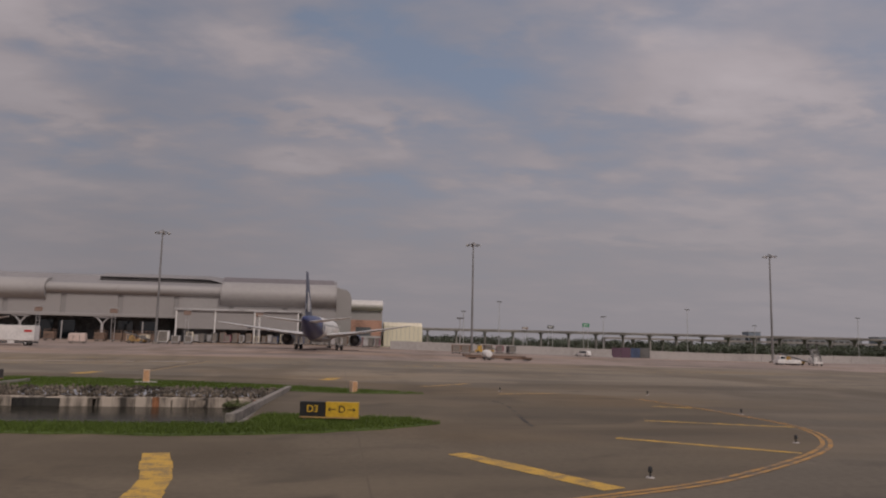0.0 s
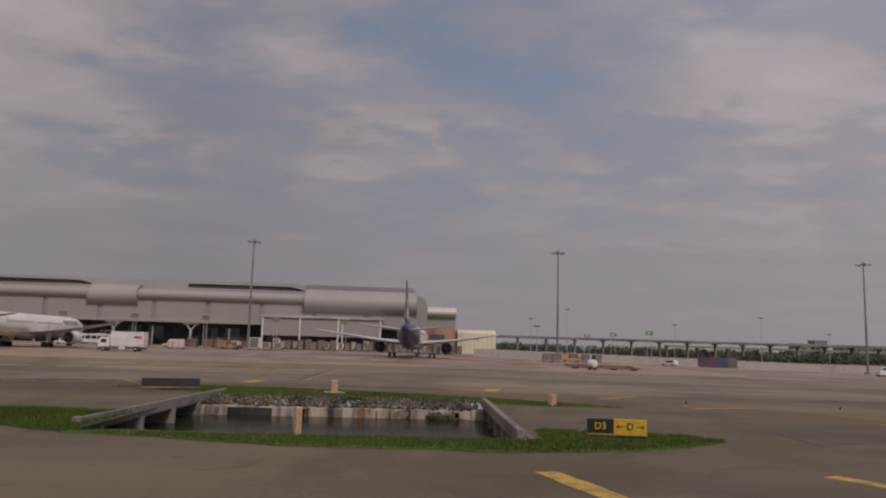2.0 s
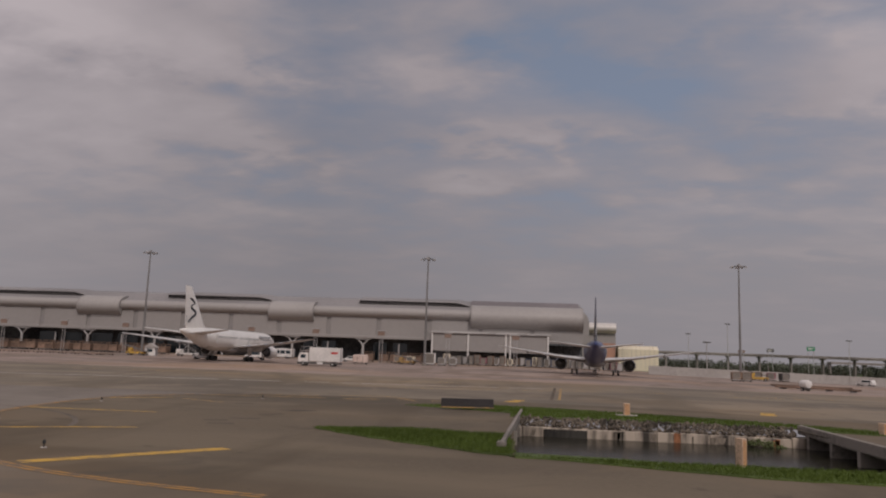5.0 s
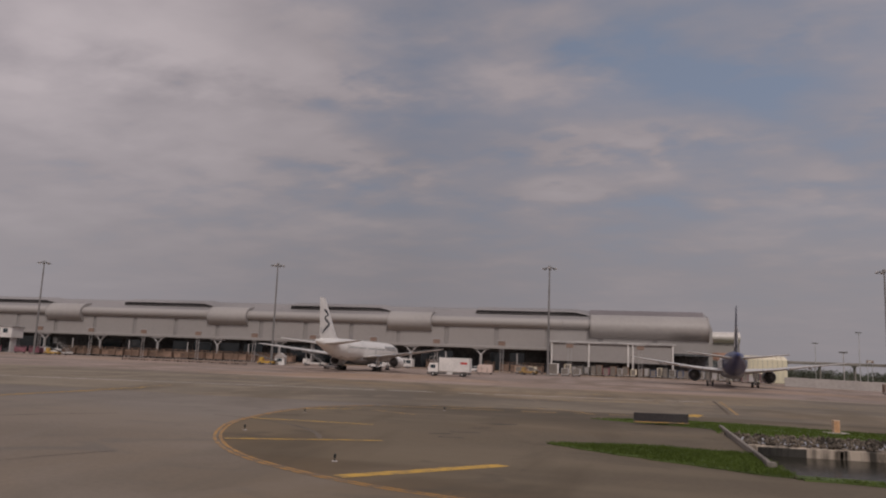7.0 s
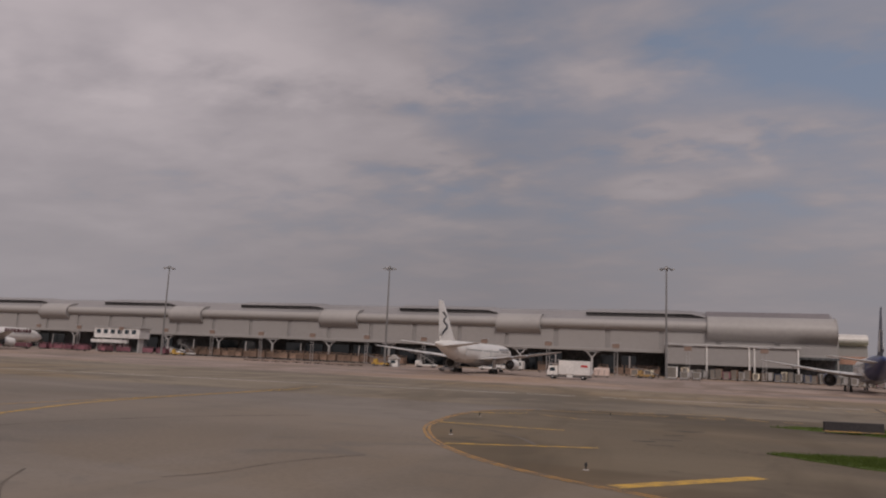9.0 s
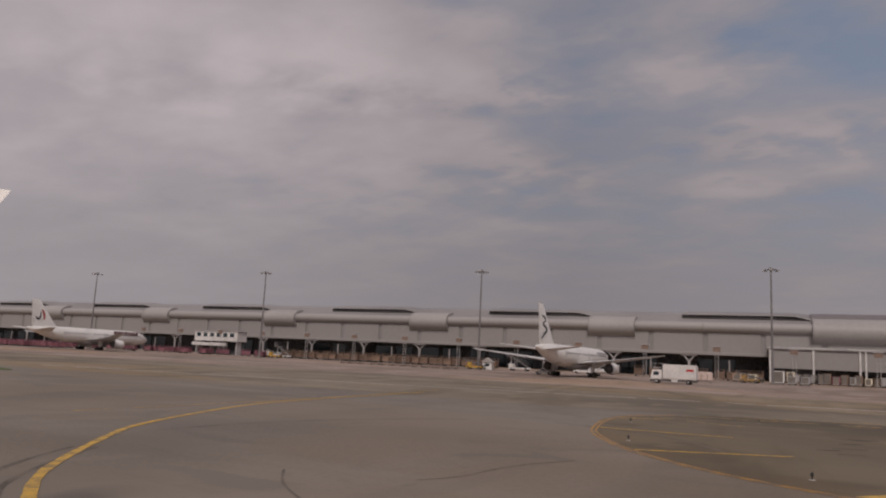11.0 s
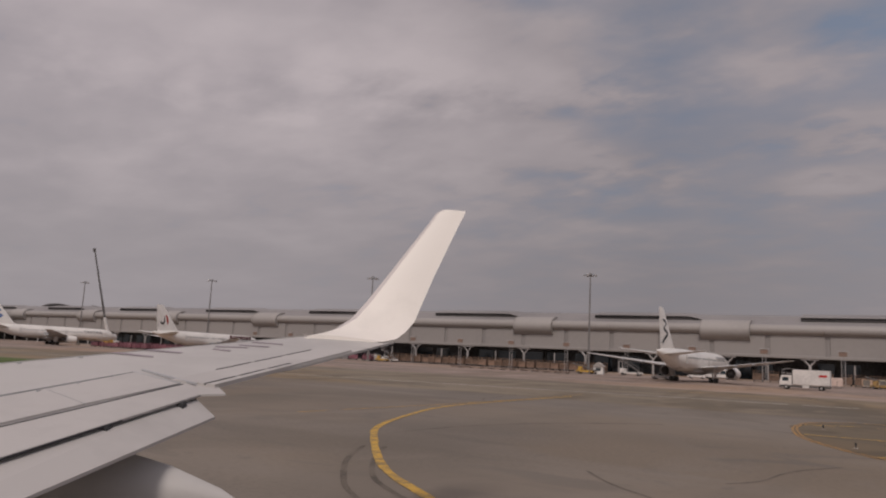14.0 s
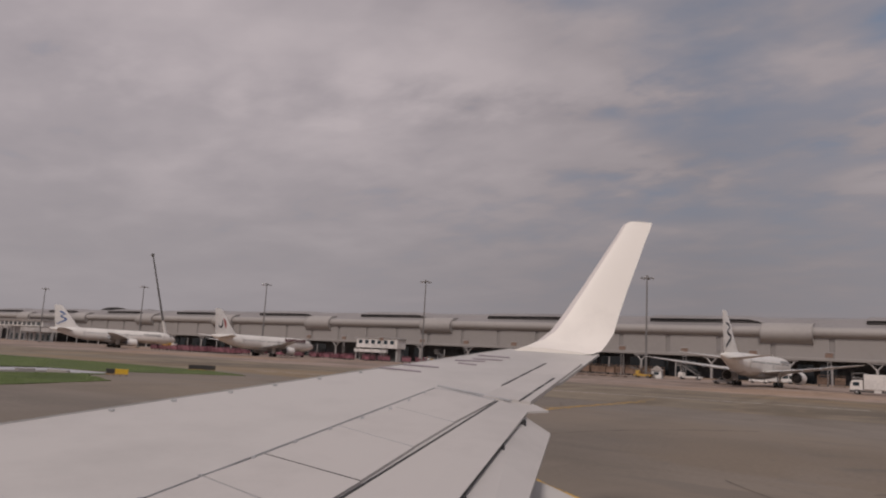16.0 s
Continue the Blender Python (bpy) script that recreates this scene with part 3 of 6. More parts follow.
def far_canal():
    x0, x1, y0, y1 = HOLES[1]
    t = thing("far_canal_bank", x0, y1, -2, label="pale stone-pitched bank of the farther canal", category="canal bank", kind="structure")
    rnd = random.Random(12)
    for i in range(14):
        y = -31 + i * 2.25
        part("bank_panel", boxes((-0.4, 0.35 + rnd.uniform(0, 0.1), y, y + 2.2, -0.3, 1.75 + rnd.uniform(-0.15, 0.1)), bevel=0.04), CONCRETE_PALE, t)
    for i in range(7):
        x = 0.4 + i * 2.25
        part("bank_panel", boxes((x, x + 2.2, -0.35, 0.3, -0.3, 1.75 + rnd.uniform(-0.15, 0.1)), bevel=0.04), CONCRETE_PALE, t)
    part("inner_face", boxes((15.9, 16.2, -31, 0.2, -0.3, 1.9), (-0.2, 16.2, -31.3, -31, -0.3, 1.9), (0, 16, -31, 0, -0.5, -0.3)), CONCRETE, t)
    w = part("canal_water", boxes((x0 + 0.3, x1 - 0.1, y0, y1 - 0.3, -1.9, -1.32)), WATER)
    tagged(w, "still dark water in the farther canal", "water", kind="structure")


far_canal()


# ---- painted lines ----
def ribbon(name, points, width, mat, label, z=0.012, broken=0.0, seed=0):
    """Painted line of the given width along a path."""
    rnd = random.Random(seed)
    pts = [Vector((*p, 0)) for p in points]
    bm = bmesh.new()
    for k in range(len(pts) - 1):
        a, b = pts[k], pts[k + 1]
        n = max(1, int((b - a).length / 1.5))
        d = (b - a).normalized()
        s = Vector((-d.y, d.x, 0)) * width / 2
        for i in range(n):
            p, q = a + (b - a) * (i / n), a + (b - a) * ((i + 1) / n) + d * 0.01
            if rnd.random() < broken:
                continue
            w0 = rnd.uniform(0.85, 1.1)
            vs = []
            for c in (p - s * w0, q - s * w0, q + s * w0, p + s * w0):
                vs.append(bm.verts.new((c.x, c.y, ground_z(c.x, c.y) + z)))
            f = bm.faces.new(vs)
            f.normal_update()
            if f.normal.z < 0:
                f.normal_flip()
    ob = part(name, bm, mat)
    return tagged(ob, label, "road marking", kind="structure")


def curve(points, n=8):
    """A smooth path through the given points."""
    p = [Vector(q) for q in points]
    out = []
    for i in range(len(p) - 1):
        a, b, c, d = p[max(i - 1, 0)], p[i], p[i + 1], p[min(i + 2, len(p) - 1)]
        for k in range(n):
            t = k / n
            out.append(tuple(0.5 * (2 * b + (c - a) * t + (2 * a - 5 * b + 4 * c - d) * t * t + (3 * b - a - 3 * c + d) * t ** 3)))
    return out + [tuple(p[-1])]


def edge_line(points, label, seed):
    c = curve(points)
    for off in (-0.14, 0.14):
        pts = []
        for i, p in enumerate(c):
            q, r = c[max(i - 1, 0)], c[min(i + 1, len(c) - 1)]
            d = Vector((r[0] - q[0], r[1] - q[1])).normalized()
            pts.append((p[0] - d.y * off, p[1] + d.x * off))
        ribbon("edge_line", pts, 0.17, EDGE_PAINT, label, seed=seed)


edge_line([(-12, 11.6), (-4, 11.9), (3, 12.6), (6, 13.6), (10, 15.8), (15.7, 20.6), (18.6, 24.4), (20.2, 28.5), (20.6, 33), (20.3, 39.2), (19.6, 46)], "worn orange taxiway edge line in a curve", 1)
edge_line([(-31, 16.6), (-36, 17.8), (-40.9, 19.8), (-46.1, 23.7), (-50.3, 29.2), (-53.6, 36.4), (-55.0, 42.3), (-55.9, 50), (-55.4, 57.5), (-52.5, 62.0)], "worn orange taxiway edge line in a curve", 2)
for pts, w in (([(3, 20.2), (6.0, 14.2)], 0.75), ([(9.9, 24.4), (15.0, 20.4)], 0.4), ([(13.9, 31.2), (20.1, 28.7)], 0.4), ([(-6.2, 20.2), (-5.2, 15.8), (-4.9, 12.4)], 0.8),
               ([(-40.8, 20.3), (-35.8, 26.3)], 0.75), ([(-50.0, 29.3), (-43.0, 32.8)], 0.4), ([(-54.6, 41.6), (-46.4, 42.0)], 0.4), ([(-55.8, 53), (-52, 56.5)], 0.4), ([(20.6, 38.6), (18.0, 39.8)], 0.4)):
    ribbon("shoulder_stripe", pts, w, YELLOW, "yellow painted shoulder stripe on asphalt", seed=int(w * 100))
for pts, w, b in (([(10.6, 49.3), (12.4, 50.2), (15.4, 51.0)], 0.7, 0.0), ([(6.0, 57.4), (10.6, 62.4)], 0.7, 0.0), ([(-46.5, 53.3), (-52.2, 56.7)], 0.4, 0.2), ([(-48, 65.7), (-43.9, 65.6), (-40.7, 68), (-36.6, 69.6), (-34.7, 67.7), (-32.9, 64.9)], 0.4, 0.1), ([(-40.5, 101.7), (-34.6, 105), (-29.8, 102)], 0.6, 0.15), ([(3, 95.2), (8.8, 96), (18.2, 99.5)], 0.7, 0.2),
                  ([(-40, 84), (-10, 96), (30, 104)], 0.4, 0.45), ([(-30, 66), (-52, 62)], 0.5, 0.2), ([(25, 92), (60, 96)], 0.5, 0.4), ([(-90, 104), (-60, 110)], 0.5, 0.3)):
    ribbon("faded_line", pts, w, YELLOW_OLD, "faded yellow stand marking", broken=b, seed=int(w * 90))
for x, y in ((-23.7, 70.0), (-1.3, 66.0)):
    ribbon("marking_block", [(x - 0.6, y - 1.6), (x + 0.4, y + 1.9)], 1.3, YELLOW, "small yellow painted block marking")
ribbon("taxi_centreline", curve([(-52, -2), (-56.5, 1.5), (-60, 4.1), (-63.8, 7.6), (-69.2, 14.5), (-72.2, 19), (-75.2, 25.6), (-79, 36), (-80.8, 46), (-81.9, 58), (-82.0, 70.8)]), 0.34, YELLOW, "yellow taxiway centreline curving towards the apron", z=0.016, seed=5)
ribbon("taxi_centreline_straight", [(-80.4, 22), (-81, 40), (-82.6, 60), (-83.4, 78)], 0.3, YELLOW_OLD, "faded yellow taxiway centreline", seed=6, broken=0.05)
ribbon("stop_bar", [(-150, 73), (-108.4, 79.7), (-94.6, 82.4), (-74.6, 86.5), (-55, 90), (-20, 97)], 0.9, CONCRETE_PALE, "pale painted apron edge line", broken=0.1, seed=7)
# tar seals and tyre marks
for k, pts in enumerate(([(6.8, 45.5), (8.2, 43.6), (9.0, 41), (8.5, 35.4), (7.9, 31.2), (7.6, 28.3)], [(22, 60), (60, 72)])):
    ribbon("tar_seal", curve(pts), 0.2, TAR, "black tar crack seal in asphalt", broken=0.4, seed=20 + k, z=0.008)
for k, (r, a0, a1, cx, cy) in enumerate(((30, 140, 185, -40, 20), (17, 20, 80, -62, 26))):
    ribbon("tyre_mark", [(cx + r * math.cos(radians(a)), cy + r * math.sin(radians(a))) for a in range(a0, a1, 4)], 0.3, RUBBER_MARK, "dark curved tyre scuff on asphalt", broken=0.0, seed=30 + k, z=0.006)

for k, (ax, ay, bx, by) in enumerate(((-40.9, 36.6, -39.5, 36.9), (-41.0, 40.2, -39.2, 40.6), (-40.4, 43.7, -39.1, 44.6), (-39.6, 47.8, -38.0, 49.0), (-45.3, 52.6, -44.2, 53.4), (-41.8, 38.3, -40.6, 38.8))):
    ribbon("tar_smear", [(ax, ay), ((ax + bx) / 2, (ay + by) / 2 - 0.1), (bx, by)], 0.45, TAR, "short black tar smear on asphalt", seed=50 + k, z=0.009)
JOINTBROWN = material("joint_sealant_brown", (0.085, 0.06, 0.038), 0.8, vary=0.25, scale=3)
for k, (off, w) in enumerate(((-0.7, 0.34), (0.1, 0.30))):
    ribbon("joint_strip", [(-19.4 + off, 74.4), (-17.6 + off, 100)], w, JOINTBROWN if k == 0 else YELLOW_OLD, "dark sealed paving joint" if k == 0 else "worn yellow line along a paving joint", seed=60 + k, z=0.010)
for k, pts in enumerate(([(-67.5, 11.5), (-66.4, 9.4), (-65.1, 7.3), (-63.2, 4.8), (-61.6, 3.0), (-58.6, 0.6)], [(-66.8, 12.0), (-65.9, 10.3), (-64.2, 7.6), (-62.7, 5.6), (-61.4, 4.3), (-58.0, 1.7)],
                         [(-54.0, 13.4), (-53.2, 15.1), (-52.9, 17.7), (-52.4, 19.9), (-51.2, 22.6)], [(-58.4, 12.3), (-56.7, 10.0), (-54.5, 8.0)], [(-81.6, 48.4), (-85.4, 56), (-86.8, 67)])):
    ribbon("skid_mark", curve(pts), (0.2, 0.2, 0.1, 0.1, 0.15)[k], RUBBER_MARK, "dark tyre skid curving over asphalt", seed=70 + k, z=0.007)


# ---- terminal ----
TY = 241.0      # front of the upper storey
MOD = 66.7      # one bay of the facade
TX0, TX1 = -700.0, -2.0


def arc(cy, cz, ry, rz, a0, a1, n):
    return [(cy + ry * math.cos(radians(a0 + (a1 - a0) * i / n)), cz + rz * math.sin(radians(a0 + (a1 - a0) * i / n))) for i in range(n + 1)]


SHINYDRUM = material("bright_drum_cladding", (0.60, 0.56, 0.52), 0.4, 0.0, 0.04, 0.3)
DARKROOF = material("dark_roof_sheet", (0.19, 0.17, 0.175), 0.6, 0.0, 0.06, 0.3)


def terminal():
    gz = ground_z(0, TY)
    t = thing("terminal_building", 0, TY, gz, label="long grey metal-clad airport terminal with curved roof drums", category="terminal")

    def put(name, bm, mat, label="", parent=t, sm=False):
        bmesh.ops.translate(bm, vec=(0, -TY, -gz), verts=bm.verts[:])
        o = part(name, bm, mat, parent, label)
        return smooth(o) if sm else o

    # upper wall in storey-high panels with recessed joints
    x = TX1
    while x > TX0:
        w = MOD / 4
        put("wall_panel", boxes((x - w + 1.5, x, TY - 0.25, TY + 0.6, 10.3, 17.2), bevel=0.05), WALLGREY)
        x -= w
    put("wall_backing", boxes((TX0, TX1, TY + 0.1, TY + 1.2, 10.2, 19.6)), JOINTGREY)
    put("sill_beam", boxes((TX0, TX1, TY - 0.9, TY + 0.6, 9.6, 10.5), bevel=0.1), WALLGREY)
    # tube that runs along the facade
    x = TX1
    while x > TX0:
        bm = bmesh.new()
        extrude_profile(bm, arc(TY + 0.2, 18.2, 1.9, 1.65, 80, 280, 12) + [(TY + 0.8, 16.6), (TY + 0.8, 19.8)], x - MOD / 3 + 0.05, x)
        put("tube_cladding", bm, TUBEGREY, sm=True)
        x -= MOD / 3
    # roof: shallow curve behind the parapet
    bm = bmesh.new()
    prof = [(TY + 0.4, 19.7), (TY + 4, 21.3), (TY + 7, 22.7), (TY + 12, 23.6), (TY + 20, 24.0), (TY + 45, 24), (TY + 45, 19), (TY + 1, 19)]
    extrude_profile(bm, prof, TX0, TX1)
    put("roof", bm, ROOFGREY, "grey curved sheet-metal roof")
    # drums and dark clerestory bands
    for i in range(9):
        xr = -89.7 - MOD * i
        if xr - 15.1 < TX0:
            break
        bm = bmesh.new()
        extrude_profile(bm, arc(TY + 3.0, 17.6, 5.6, 3.6, 62, 292, 16) + [(TY + 6, 14.4), (TY + 6, 20.8)], xr - 15.0, xr)
        d = put("roof_drum", bm, DRUMGREY, "ribbed grey metal drum bulging from the facade", sm=True)
        for xe in (xr - 15.05, xr - 0.25):
            bm = bmesh.new()
            extrude_profile(bm, arc(TY + 3.0, 17.6, 5.75, 3.75, 62, 292, 16) + [(TY + 6, 14.3), (TY + 6, 20.9)], xe, xe + 0.3)
            put("rim", bm, WALLGREY, parent=d, sm=True)
    for i in range(10):
        xr = -38.5 - MOD * i
        if xr - 37 < TX0:
            break
        bm = bmesh.new()
        n = 14
        ring = []
        for j in range(n + 1):
            f = j / n
            x = xr - 37 + 38.5 * f
            h = -(1.5 * max(0, (f - 0.84) / 0.16) ** 1.4)
            ring.append([(x, TY + 3.4, 21.3 + h), (x, TY + 3.6, 22.25 + h), (x, TY + 9, 22.9 + h * 0.6), (x, TY + 9, 20.4 + min(h, 0))])
        loft(bm, ring)
        put("clerestory", bm, DARKBAND, "dark glazed clerestory strip", sm=False)
        bm = bmesh.new()
        loft(bm, [[(a[1][0], TY + 2.9, a[1][2] + 0.02), (a[1][0], TY + 3.0, a[1][2] + 0.32), (a[1][0], TY + 9.4, a[2][2] + 0.95), (a[1][0], TY + 9.4, a[2][2] + 0.02)] for a in ring])
        put("eave", bm, ROOFGREY)
    # large end drum
    bm = bmesh.new()
    extrude_profile(bm, arc(TY + 3.5, 17.5, 6.4, 4.2, 60, 290, 18) + [(TY + 8, 13.4), (TY + 8, 21.2)], -37.4, -2.0)
    d = put("end_drum", bm, DRUMGREY, "large grey metal drum at the terminal's end", sm=True)
    for xe in (-37.7, -2.1):
        bm = bmesh.new()
        extrude_profile(bm, arc(TY + 3.5, 17.5, 6.55, 4.35, 60, 290, 18) + [(TY + 8, 13.3), (TY + 8, 21.3)], xe, xe + 0.35)
        put("rim", bm, WALLGREY, parent=d, sm=True)
    bm = bmesh.new()
    extrude_profile(bm, [(TY + 3, 21.5), (TY + 6, 23.4), (TY + 20, 24.3), (TY + 45, 24.0), (TY + 45, 3), (TY + 2, 3)], -38, -2.9)
    put("end_roof", bm, DARKROOF)
    # rear wing of the building, which reaches past the drum
    bm = bmesh.new()
    loft(bm, [[(x, y, z) for x, z in ((-2.7, 2), (3.6, 2), (3.6, 19.2), (3.0, 21.0), (1.8, 22.3), (-2.7, 23.4))] for y in (TY + 34, TY + 56)])
    put("rear_gable", bm, WALLGREY, "pale grey gable with a rounded shoulder")
    # lower drum and gable block set back past the end
    GY = TY + 57
    bm = bmesh.new()
    extrude_profile(bm, arc(GY + 3, 18.1, 3.8, 2.2, 60, 290, 14) + [(GY + 6, 15.9), (GY + 6, 19.8)], -8, 16.4)
    put("low_drum", bm, SHINYDRUM, "small shiny metal drum", sm=True)
    put("gable_wall", boxes((-8, 16.4, GY + 1.5, GY + 30, 1.5, 16.1), bevel=0.05), WALLGREY)
    put("rusty_bay", boxes((0, 16.2, GY + 0.9, GY + 1.48, 1.5, 12.2), bevel=0.05), BRICKRED, "rust-brown framed service bay")
    put("service_door", boxes((6.0, 12.0, GY + 0.7, GY + 0.88, 1.5, 9.4)), DARKIN)
    put("yard_wall", boxes((-2, 16, GY - 0.5, GY, 1.5, 6.0)), STEELGREY)
    # undercroft: dark rear wall, slab, columns; the opening's shade is put into the colour
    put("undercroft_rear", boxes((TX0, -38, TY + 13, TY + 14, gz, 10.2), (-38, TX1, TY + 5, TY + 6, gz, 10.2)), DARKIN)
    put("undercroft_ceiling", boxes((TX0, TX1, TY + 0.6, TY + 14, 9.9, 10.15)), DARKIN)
    rnd = random.Random(4)
    x = -60
    while x > TX0 + 20:
        w = rnd.uniform(4, 8)
        if rnd.random() < 0.6:
            put("rear_glazing", boxes((x - w, x, TY + 12.7, TY + 12.98, gz + 0.4, 8.6)), GLASSBLUE)
        x -= w + rnd.uniform(1, 4)
    k = 0
    x = -61.0
    while x > TX0:
        bm = bmesh.new()
        if k % 2 == 0:
            tube(bm, (x, TY + 0.2, gz), (x, TY + 0.2, 8.2), 0.22, n=8)
        else:
            tube(bm, (x, TY - 0.2, gz), (x, TY - 0.2, 7.6), 0.42, n=10)
            tube(bm, (x, TY - 0.2, 7.4), (x - 1.9, TY - 0.2, 9.5), 0.24, n=8)
            tube(bm, (x, TY - 0.2, 7.4), (x + 1.9, TY - 0.2, 9.5), 0.24, n=8)
            box(bm, x - 2.5, x + 2.5, TY - 0.6, TY + 0.4, 9.2, 9.65)
        put("column", bm, STEELGREY, "pale grey forked steel column" if k % 2 else "", sm=True)
        x -= 11.85
        k += 1
    # front canopy block by the end drum
    put("canopy_wall", boxes((-49.4, -13.0, TY - 9, TY - 8.6, 6.4, 11.9), bevel=0.04), WALLGREY)
    put("canopy_roof", boxes((-50, -12.4, TY - 9.6, TY + 0.4, 11.9, 12.5), bevel=0.08), STEELGREY)
    for xx in (-49.2, -37.9, -26.2, -24.8, -13.2):
        put("canopy_post", tube(bmesh.new(), (xx, TY - 9.2, gz - 0.1), (xx, TY - 9.2, 12.0), 0.28, n=8), WHITE)
    # inner faces below the canopies, coloured dark for the shade in there
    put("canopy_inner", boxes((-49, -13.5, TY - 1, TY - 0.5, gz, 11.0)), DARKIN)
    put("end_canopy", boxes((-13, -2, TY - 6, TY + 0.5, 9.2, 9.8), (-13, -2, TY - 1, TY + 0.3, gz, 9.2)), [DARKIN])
    # vents on the wall
    for x in (-120, -187, -250, -330):
        put("louvre", boxes((x - 4, x + 4, TY - 0.06, TY - 0.004, 11.5, 13.0)), ROOFGREY)


terminal()


def mast(x, y, label="tall grey apron floodlight mast with lamp ring"):
    z = ground_z(x, y)
    t = thing("floodlight_mast", x, y, z, label=label, category="light mast", group="apron floodlight masts")
    H = 31.5 - z
    smooth(part("pole", tube(bmesh.new(), (0, 0, 0), (0, 0, H), 0.36, 0.17, 12), MASTGREY, t))
    part("base", boxes((-0.7, 0.7, -0.7, 0.7, 0, 0.5), bevel=0.06), CONCRETE, t)
    bm = bmesh.new()
    tube(bm, (0, 0, H - 0.5), (0, 0, H + 0.3), 0.5, 0.35, 12)
    for i in range(8):
        a = i * math.tau / 8
        tube(bm, (0, 0, H - 0.1), (1.7 * math.cos(a), 1.7 * math.sin(a), H - 0.35), 0.07, n=5)
    part("lamp_ring", bm, MASTGREY, t)
    for i in range(8):
        a = i * math.tau / 8
        m = Matrix.Translation((1.75 * math.cos(a), 1.75 * math.sin(a), H - 0.4)) @ pose(0, 0, 0, 0, 20, math.degrees(a))
        bm = bmesh.new()
        box(bm, -0.35, 0.35, -0.3, 0.3, -0.2, 0.12, m, 0.04)
        part("floodlight", bm, LAMPGLASS if i % 2 else STEELGREY, t)


for x in (124.4, 35.6, -47.9, -128.4, -209.4, -291.7, -377.6, -468.5):
    mast(x, 201.7)


def stand_sign(x):
    y = 215.0
    z = ground_z(x, y)
    t = thing("stand_sign", x, y, z, label="orange stand board on a slim lattice post", category="sign post", group="aircraft stand boards")
    bm = bmesh.new()
    for a in (-0.45, 0.45):
        tube(bm, (a, 0, 0), (a, 0, 8.2 - z + 2), 0.07, n=6)
    for i in range(9):
        tube(bm, (-0.45, 0, i), (0.45, 0, i + 0.9), 0.04, n=4)
    part("post", bm, STEELGREY, t)
    part("board", boxes((-1.0, 1.0, -0.25, 0.05, 10.0 - z, 11.2 - z), bevel=0.05), BOARD, t)
    part("cap", boxes((-1.3, 1.3, -0.4, 0.2, 11.2 - z, 11.45 - z)), STEELGREY, t)


for i in range(14):
    stand_sign(-23.2 - 19.6 * i)


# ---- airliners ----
PLANEBELLY = material("greyer_aircraft_belly", (0.52, 0.485, 0.44), 0.45, 0.0, 0.2, 0.7, stain_scale=0.4)

WINGLIGHT = material("pale_grey_wing_paint", (0.60, 0.575, 0.55), 0.4, 0.0, 0.06, 0.6, stain_scale=0.4)


def airfoil(cx, cy, cz, chord, thick, vertical=False, n=8):
    """A closed wing section. Chord runs from its front (+y) backwards."""
    up, lo = [], []
    for i in range(n + 1):
        f = (1 - math.cos(math.pi * i / n)) / 2
        h = 5 * thick * (0.2969 * math.sqrt(f) - 0.126 * f - 0.3516 * f * f + 0.2843 * f ** 3 - 0.1015 * f ** 4) * chord
        y = cy - f * chord
        up.append((cx + h, y, cz) if vertical else (cx, y, cz + h))
        lo.append((cx - h, y, cz) if vertical else (cx, y, cz - h))
    return up + lo[-2:0:-1]


